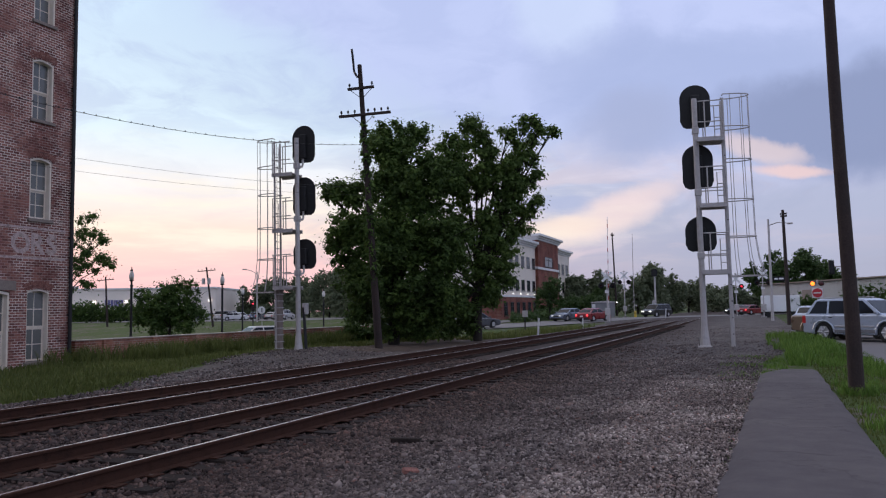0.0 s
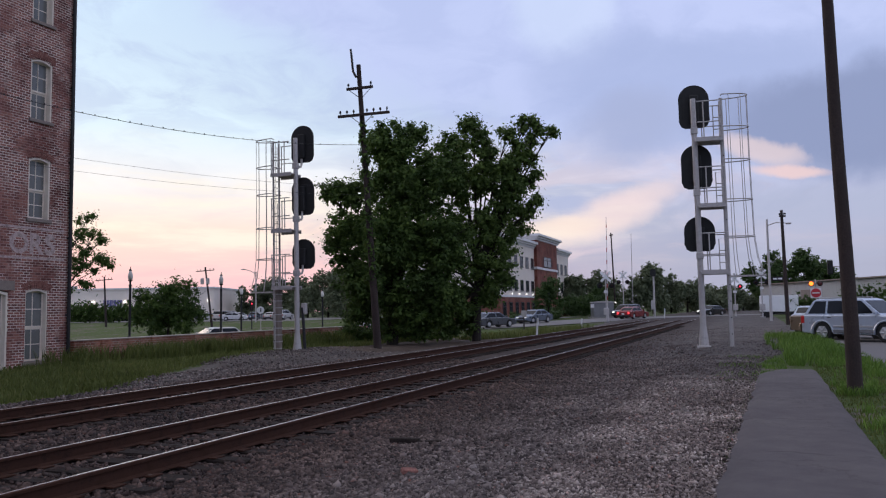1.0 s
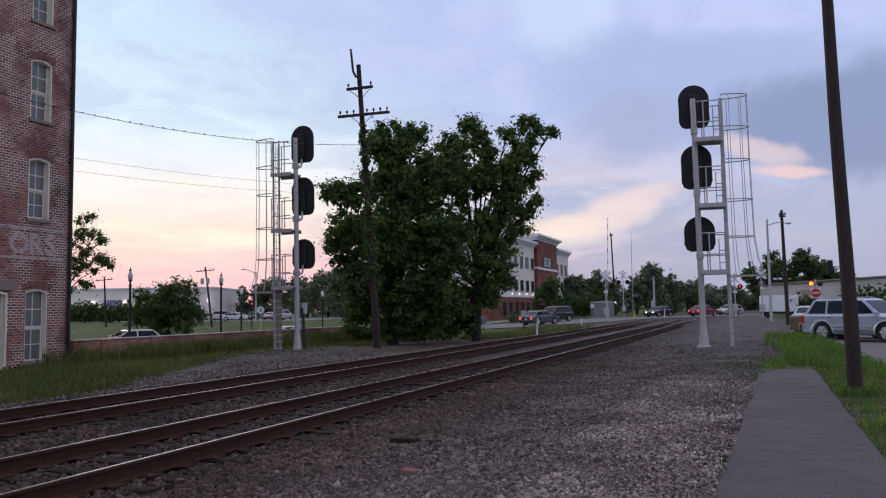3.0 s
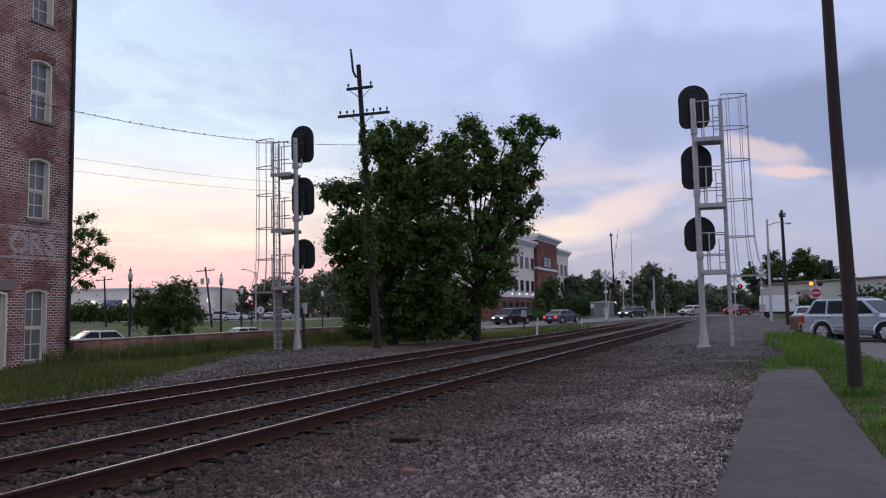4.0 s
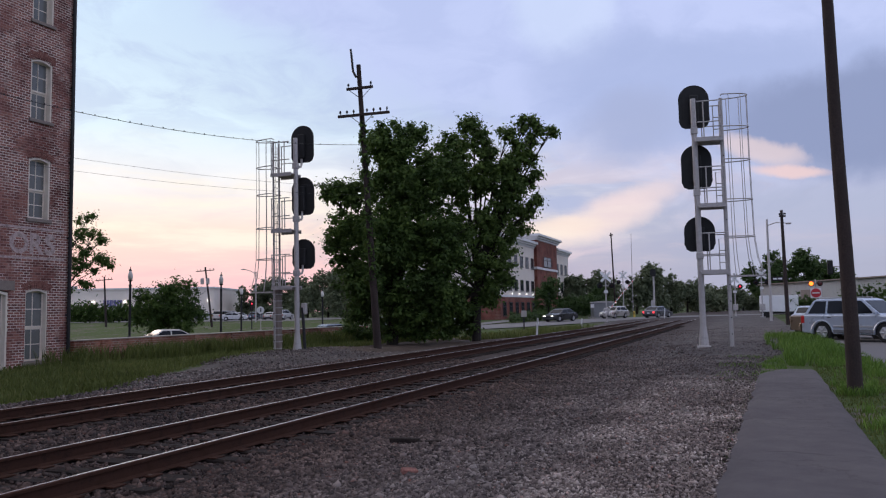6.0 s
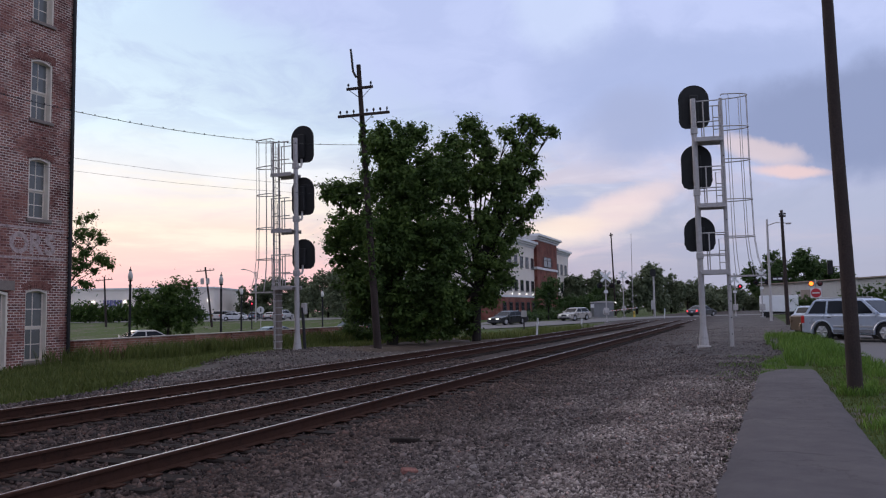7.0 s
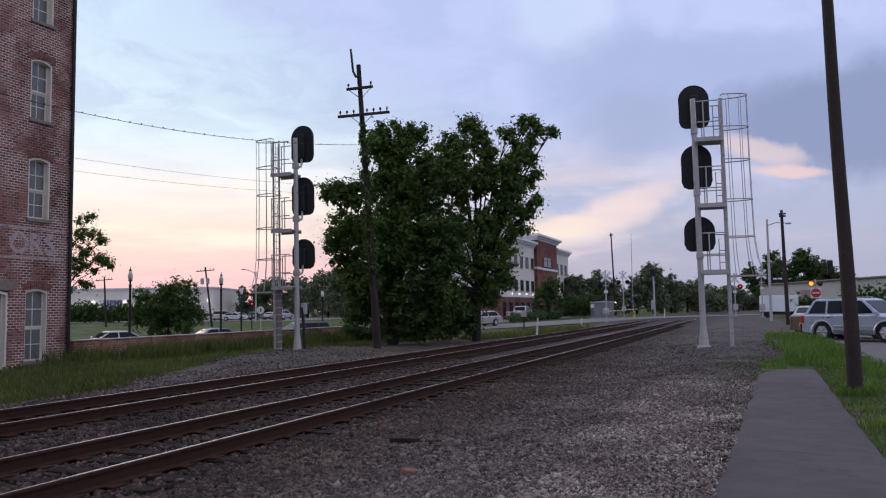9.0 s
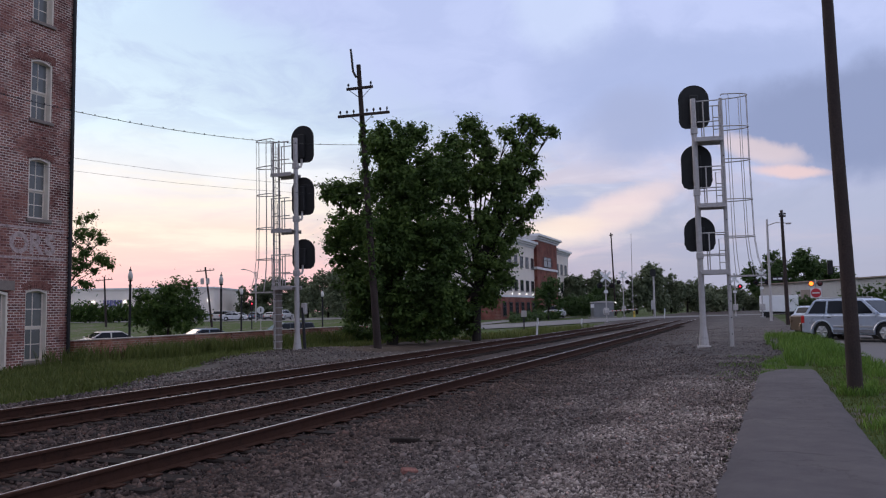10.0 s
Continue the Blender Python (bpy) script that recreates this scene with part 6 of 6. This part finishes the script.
def leaf_litter():
    """Bare brown earth and litter under the trees."""
    m = material("earth_and_litter", [(0.034, 0.024, 0.019), (0.068, 0.05, 0.04), (0.105, 0.08, 0.064)], 0.95, scale=1.6, fine=30, bump=0.6, bump_dist=0.03, spec=0.2)
    verts, faces, n = [(-16.6, 40.5, ground_z(-16.6, 40.5) + 0.05)], [], 64
    for r in (0.55, 0.85, 1.0):
        for i in range(n):
            a = 2 * math.pi * i / n
            k = r * (1 + 0.16 * noise.noise((3 * math.cos(a), 3 * math.sin(a), 1)))
            x, y = -16.6 + 3.6 * k * math.cos(a), 40.5 + 10.5 * k * math.sin(a)
            verts.append((x, y, ground_z(x, y) + (0.05 if r < 1 else -0.07)))
    faces = [(0, 1 + i, 1 + (i + 1) % n) for i in range(n)]
    for b in (0, n):
        faces += [(1 + b + i, 1 + b + n + i, 1 + b + n + (i + 1) % n, 1 + b + (i + 1) % n) for i in range(n)]
    tagged(raw("bare_earth", verts, faces, m, smooth=True), "bare brown earth and leaf litter under the trees", "ground", kind="structure")


leaf_litter()
tree(pose(-25.4, 103, 0), "small green tree before the office tower", [(0, 3.6, 1.5, 0), (0.6, 4.6, 1.1, 0), (-0.7, 2.6, 1.3, 0), (0.9, 2.4, 1.2, 0)], 49, 5000, 0.26, LEAF_MID, (0.12, 1.5), per=24)
tree(pose(-24.6, 133.0, 0), "small green tree before the office wing", [(0, 3.2, 1.5, 0), (0.6, 4.2, 1.0, 0), (-0.7, 2.6, 1.3, 0), (0.9, 2.2, 1.2, 0)], 50, 5000, 0.26, LEAF_MID, (0.12, 1.5), per=24)


# ---------------- ballast stones, grass ----------------
def stone_material():
    m = bpy.data.materials.new("crushed_stone")
    m.use_nodes = True
    t = m.node_tree
    N = Nodes(t)
    b = t.nodes["Principled BSDF"]
    isl = N.add("ShaderNodeNewGeometry").outputs["Random Per Island"]
    co = N.add("ShaderNodeTexCoord").outputs["Object"]
    c = N.ramp(isl, [(0.0, (0.036, 0.029, 0.029)), (0.35, (0.115, 0.097, 0.094)), (0.65, (0.196, 0.170, 0.163)), (0.88, (0.27, 0.25, 0.238)), (0.97, (0.42, 0.395, 0.38)), (1.0, (0.22, 0.10, 0.075))])
    c = N.mix(N.span(N.noise(co, 0.7, 4.0), 0.42, 0.6, 0.0, 0.55), c, N.mix(1.0, c, (0.52, 0.47, 0.47), "MULTIPLY"))
    c = track_stain(N, co, c)
    t.links.new(c, b.inputs["Base Color"])
    b.inputs["Roughness"].default_value = 0.85
    bn = N.add("ShaderNodeBump", {"Strength": 0.4, "Distance": 0.006, "Height": N.noise(co, 90.0)})
    t.links.new(bn.outputs[0], b.inputs["Normal"])
    return m


M_STONE = stone_material()


def bed_z(x, y):
    return ground_z(x, y) + 0.02 * noise.noise((x * 2, y * 2, 0)) + 0.012 * noise.noise((x * 7, y * 7, 4))


def stones(name, label, patches, seed, lo, hi):
    """Angular stones, each a crooked little block, strewn over the given stretches."""
    rng = np.random.default_rng(seed)
    cube = np.array([[i, j, k] for i in (-1, 1) for j in (-1, 1) for k in (-1, 1)], float) * 0.5
    quad = np.array([[0, 1, 3, 2], [4, 6, 7, 5], [0, 4, 5, 1], [2, 3, 7, 6], [0, 2, 6, 4], [1, 5, 7, 3]])
    xy = []
    for x0, x1, y0, y1, dens in patches:
        n = int((x1 - x0) * (y1 - y0) * dens)
        xy += [(x, y) for x, y in zip(rng.uniform(x0, x1, n), rng.uniform(y0, y1, n))
               if bed_edge_left(y) < x < bed_edge_right(y) - 0.1 and not any(abs(x - r) < 0.09 for k in RAIL_X for r in k)]
    n = len(xy)
    s = rng.uniform(lo, hi, n) * np.where(rng.random(n) < 0.06, 1.5, 1.0)
    pos = np.array([(x, y, bed_z(x, y)) for x, y in xy])
    # finer stones towards the path
    s *= 1.0 - 0.38 * np.clip((pos[:, 0] + 2.6) / 1.2, 0, 1)
    pos[:, 2] += s * 0.12
    turn, _ = np.linalg.qr(rng.normal(size=(n, 3, 3)))
    v = (cube[None] + rng.uniform(-0.22, 0.22, (n, 8, 3))) * rng.uniform(0.5, 1.0, (n, 1, 3)) * s[:, None, None]
    v = np.einsum("nij,njk->nik", v, turn) + pos[:, None, :]
    f = quad[None] + (np.arange(n) * 8)[:, None, None]
    me = bpy.data.meshes.new(name)
    me.vertices.add(n * 8)
    me.vertices.foreach_set("co", v.astype(np.float32).ravel())
    me.loops.add(n * 24)
    me.loops.foreach_set("vertex_index", f.astype(np.int32).ravel())
    me.polygons.add(n * 6)
    me.polygons.foreach_set("loop_start", np.arange(0, n * 24, 4, dtype=np.int32))
    me.update(calc_edges=True)
    me.materials.append(M_STONE)
    tagged(new(name, me), label, "ballast", kind="stuff")


stones("ballast_stones", "loose grey crushed stones beside the track", [(-5.4, 0.1, 4.2, 8.0, 2000), (-5.6, 0.1, 8.0, 12.0, 1250), (-5.6, 0.2, 12.0, 18.0, 600), (-5.6, 0.6, 18.0, 26.0, 230), (-5.6, 0.9, 26, 36, 60), (-5.4, 2.4, 36, 60, 14)], 1, 0.018, 0.05)
stones("track_stones", "dark crushed stones between the rails and tracks", [(-9.6, -5.3, 3.0, 14.0, 230), (-9.6, -5.3, 14, 26, 100), (-14.5, -9.6, 8, 26, 80), (-17.5, -14.5, 12, 25, 60), (-21, -14.5, 24, 36, 40)], 2, 0.03, 0.065)


def debris():
    root = empty("tie_scrap", pose(-4.18, 9.62, bed_z(-4.18, 9.62) + 0.02, 0, 0, 12), "broken dark piece of wood lying on the stones", "debris")
    part("plank", box(B(), (-0.34, -0.05, -0.01), (0.05, 0.05, 0.06), 0.01), M_TIE, root)
    part("splinter", box(B(), (0.02, -0.06, -0.01), (0.34, 0.03, 0.03), 0.01, pose(0, 0, 0, 0, 0, 14)), M_TIE, root)
    root = empty("brick_scrap", pose(-3.41, 7.69, bed_z(-3.41, 7.69) + 0.04, 8, 6, 40), "broken red brick on the stones", "debris")
    part("brick", box(B(), (-0.09, -0.05, -0.03), (0.08, 0.05, 0.03), 0.012), M_ARCH, root)


debris()


def grass(name, label, spots, blade_h, blade_w, mat, seed):
    """Upright tapered blades at the given places."""
    rng = np.random.default_rng(seed)
    n = len(spots)
    p = np.array([(x, y, ground_z(x, y) - 0.05) for x, y in spots])
    h = blade_h * rng.uniform(0.35, 1.25, n)
    a = rng.uniform(0, 2 * math.pi, n)
    w = np.stack([np.cos(a), np.sin(a), np.zeros(n)], 1) * (blade_w * rng.uniform(0.6, 1.3, n))[:, None]
    b = rng.uniform(0, 2 * math.pi, n)
    lean = np.stack([np.cos(b), np.sin(b), np.zeros(n)], 1) * (h * rng.uniform(0.1, 0.6, n))[:, None]
    up = np.array([0, 0, 1.0]) * h[:, None]
    v = np.stack([p - w, p + w, p + w * 0.8 + up * 0.6 + lean * 0.35, p - w * 0.8 + up * 0.6 + lean * 0.35, p + up + lean], 1).reshape(-1, 3)
    k = np.arange(n)[:, None] * 5
    f4 = (k + np.array([[0, 1, 2, 3]])).tolist()
    f3 = (k + np.array([[3, 2, 4]])).tolist()
    me = bpy.data.meshes.new(name)
    me.from_pydata(v.tolist(), [], f4 + f3)
    me.materials.append(mat)
    tagged(new(name, me), label, "grass", kind="stuff")


def scatter(n, x0, x1, y0, y1, keep, seed):
    rr = random.Random(seed)
    out = []
    while len(out) < n:
        x, y = rr.uniform(x0, x1), rr.uniform(y0, y1)
        if keep(x, y, rr):
            out.append((x, y))
    return out


def clumpy(x, y, rr, scale, level):
    return noise.noise((x * scale, y * scale, 7)) + rr.uniform(-0.35, 0.35) > level


grass("grass_verge", "rank green grass below the mill and low wall",
      scatter(26000, -24.9, -15.0, 12, 50, lambda x, y, rr: x < bed_edge_left(y) - 0.1 and math.hypot((x + 18.2) / 2.6, (y - 29.8) / 4.2) > 1 and clumpy(x, y, rr, 0.35, -0.15), 3), 0.24, 0.018, GRASS, 3)
grass("edge_grass", "short green grass along the edge of the ballast",
      scatter(9000, -24.0, -15.0, 12, 40, lambda x, y, rr: -2.6 < x - bed_edge_left(y) < 0.15, 13), 0.13, 0.016, GRASS, 13)
grass("wall_weeds", "tall weeds along the foot of the low wall",
      scatter(9000, -24.9, -22.6, 22, 49, lambda x, y, rr: clumpy(x, y, rr, 0.5, 0.05), 4), 0.72, 0.022, GRASS, 4)
grass("verge_grass", "bright green grass between the path and the lot",
      scatter(8200, 1.15, 3.2, 8, 46, lambda x, y, rr: x > 1.22 + 0.012 * (y - 10) and clumpy(x, y, rr, 0.95, 0.24) and x > 1.3 + 0.012 * (y - 10) + 0.35 * noise.noise((y * 0.9, 2, 2)), 5), 0.17, 0.010, GRASS_R, 5)
grass("short_grass", "short trodden grass between the path and the lot",
      scatter(9000, 1.15, 3.0, 8, 30, lambda x, y, rr: x > 1.16 + 0.012 * (y - 10), 15), 0.06, 0.008, GRASS, 15)
grass("pole_tuft", "tuft of grass round the foot of the wooden pole",
      scatter(500, 1.3, 1.95, 15.2, 16.0, lambda x, y, rr: 0.14 < math.hypot(x - 1.59, y - 15.59) < 0.34, 16), 0.16, 0.009, GRASS_R, 16)
grass("tall_weeds", "tall green weeds at the end of the path",
      scatter(3400, 0.0, 2.6, 21.5, 42, lambda x, y, rr: x > 0.75 + 0.01 * (y - 22) - 0.5 * smooth(26, 34, y) and y > 22.5 + 2.5 * noise.noise((x * 0.8, 1, 5)) and clumpy(x, y, rr, 0.75, 0.12), 6), 0.34, 0.015, GRASS_R, 6)
grass("sparse_weeds", "thin weeds in the gravel by the path",
      scatter(1500, -0.9, 0.7, 17, 26, lambda x, y, rr: clumpy(x, y, rr, 0.8, 0.15), 7), 0.09, 0.010, GRASS_R, 7)
grass("track_weeds", "yellowed grass along the far track",
      scatter(6000, -17.5, -13.2, 46, 70, lambda x, y, rr: clumpy(x, y, rr, 0.4, 0.0), 8), 0.4, 0.03, GRASS, 8)

# wires
cable("message_cable", (-23.9, 17.2, 9.15), (-16.6, 32.4, 9.2), 0.60, 0.011, "black cable with hangers strung to the telegraph pole", 40)
cable("thin_wire", (-21.6, 16.45, 6.75), (-16.65, 32.4, 7.2), 0.25, 0.005, "thin wire strung past the mill")
cable("thin_wire", (-21.6, 16.45, 6.3), (-16.65, 32.4, 6.86), 0.25, 0.005, "thin wire strung past the mill")


# ---------------- what moves ----------------
def lane_pose(s, back):
    """A pose on the road, s metres along it, in the lane to the right of the way it goes."""
    p, d = road_point(s)
    if back:
        d = -d
    q = p + Vector((d.y, -d.x, 0)) * 1.9
    e = q + d * 1.5
    z0, z1 = ground_z(q.x, q.y) + 0.035, ground_z(e.x, e.y) + 0.035
    return Matrix.Translation((q.x, q.y, z0)) @ Matrix.Rotation(math.atan2(d.y, d.x), 4, "Z") @ Matrix.Rotation(-math.atan2(z1 - z0, 1.5), 4, "Y")


# service lane before the office
def lane_x(y):
    return -31.0 + 0.088 * (y - 80)


def service_lane():
    ys = steps((74, 126, 4))
    verts = [(lane_x(y) + o, y, ground_z(lane_x(y) + o, y) + 0.02) for y in ys for o in (-1.8, 0, 1.8)]
    faces = [(j * 3 + i, j * 3 + i + 1, j * 3 + i + 4, j * 3 + i + 3) for j in range(len(ys) - 1) for i in range(2)]
    tagged(raw("service_lane", verts, faces, M_ROAD, smooth=True), "narrow grey asphalt lane before the office", "road", kind="structure")


def service_pose(y):
    x = lane_x(y)
    return pose(x, y, ground_z(x, y) + 0.025, 0, 0, 85)


service_lane()
moving = []


def drive(kind, paint, label, lit, back, rows):
    """A car on the road. rows: seconds, and metres along the road."""
    cat = "pickup truck" if kind == "pickup" else "car"
    moving.append((vehicle(kind, paint, label, lane_pose(rows[0][1], back), lit, "moving traffic", cat=cat), back, rows))


drive("sedan", P_BLUEGREY, "blue-grey sedan driving over the crossing road", "", True,
      [(0, 102.0), (0.5, 99.2), (1, 95.2), (1.5, 91.3), (2, 88.2), (2.5, 85.5), (4, 78.6), (5, 73.2), (7.5, 59.4), (8, 58.0), (8.5, 57.0), (9, 56.2), (10, 55.4)])
drive("hatch", P_CHAMPAGNE, "pale car driving past behind the low wall", "", True,
      [(0, 60.1), (1, 56.5), (2, 52.8), (4, 46.9), (6, 41.5), (8, 36), (10, 30)])
drive("sedan", P_CHAMPAGNE, "pale sedan slowing down behind the low wall", "", True,
      [(0, 74.5), (2.5, 65.1), (4, 58.8), (5, 55.2), (5.5, 53.6), (7.5, 49.6), (8.5, 48.6), (10, 47.7)])
drive("sedan", P_RED, "red car crossing the tracks", "tail", False,
      [(0, 101.5), (0.5, 106.3), (1, 111.3), (1.5, 116.2), (2, 121), (2.5, 125.6), (4, 139.4), (5, 147.8), (7, 162), (10, 184)])
drive("sedan", P_RED, "second red car leaving the crossing", "tail", False,
      [(0, 142.3), (1, 148.6), (3, 161), (10, 205)])
drive("sedan", P_GREY, "dark grey sedan crossing the tracks", "tail", False,
      [(0, 81.2), (1, 83.6), (2, 87.1), (2.5, 89.2), (4, 95.2), (4.5, 99.3), (5, 104.6), (5.5, 111.2), (7, 129.9), (7.5, 135.2), (8, 140.2), (9, 148.6), (10, 155.5)])
drive("van", P_BLACK, "black minivan driving over the crossing", "head", True,
      [(0, 124.1), (0.5, 120.8), (1, 116.8), (1.5, 112.3), (2, 107.8), (2.5, 103.6), (4, 91.0), (4.5, 86.6), (5, 82.6), (7.5, 68.0), (8.5, 65.7), (9, 64.6), (10, 63.1)])
drive("sedan", P_BLACK, "black sedan following over the crossing", "head", True,
      [(0, 144.6), (0.5, 141.2), (1, 138), (1.5, 134.9), (2, 131.6), (2.5, 128.4), (4, 118.2), (4.5, 115.0), (5, 111.1), (5.5, 106), (7, 90.3), (7.5, 86.2), (10, 74.0)])
drive("hatch", P_CHAMPAGNE, "pale silver car following over the crossing", "", True,
      [(0, 160.0), (2.5, 146.7), (4, 133.3), (4.5, 128.4), (5, 123.3), (5.5, 118.2), (6.8, 105.9), (7, 103.8), (7.5, 98.4), (8, 93.4), (8.5, 89.1), (9, 85.8), (10, 80.6)])
SERVICE = [(0, 76.0), (4, 77.0), (6, 79.5), (7, 83.0), (7.5, 86.0), (8, 90.5), (8.5, 96.0), (9, 102.5), (9.5, 109.5), (10, 116.5)]
service_pickup = vehicle("pickup", P_WHITE, "white pickup truck driving along the lane before the office", service_pose(76.0), "", "moving traffic", cat="pickup truck")


def motions():
    runs = [(ob, rows, [(t, lane_pose(s, back)) for t, s in rows]) for ob, back, rows in moving]
    runs.append((service_pickup, SERVICE, [(t, service_pose(y)) for t, y in SERVICE]))
    for ob, rows, keyed in runs:
        walk(ob, keyed)
        times, way = [r[0] for r in rows], [r[1] for r in rows]
        for wheel, x, y, r in WHEELS[ob.name]:
            keys = []
            for k in range(301):
                gone = abs(float(np.interp(k / FPS, times, way)) - way[0])
                keys.append((k / FPS, Matrix.Translation((x, y, r)) @ Matrix.Rotation(gone / r, 4, "Y") @ Matrix.Rotation(radians(90), 4, "X")))
            walk(wheel, keys)
    # the gate comes down away from the viewer
    walk(gate_arm, [(t, pose(0.1, -0.2, 1.25, 0, -e, 68)) for t, e in ((0, 88), (2.6, 88), (3.3, 80), (4, 65), (4.5, 55.5), (5, 45), (5.5, 35), (6.2, 16), (6.8, 4), (7.2, 1), (10, 1))])


motions()
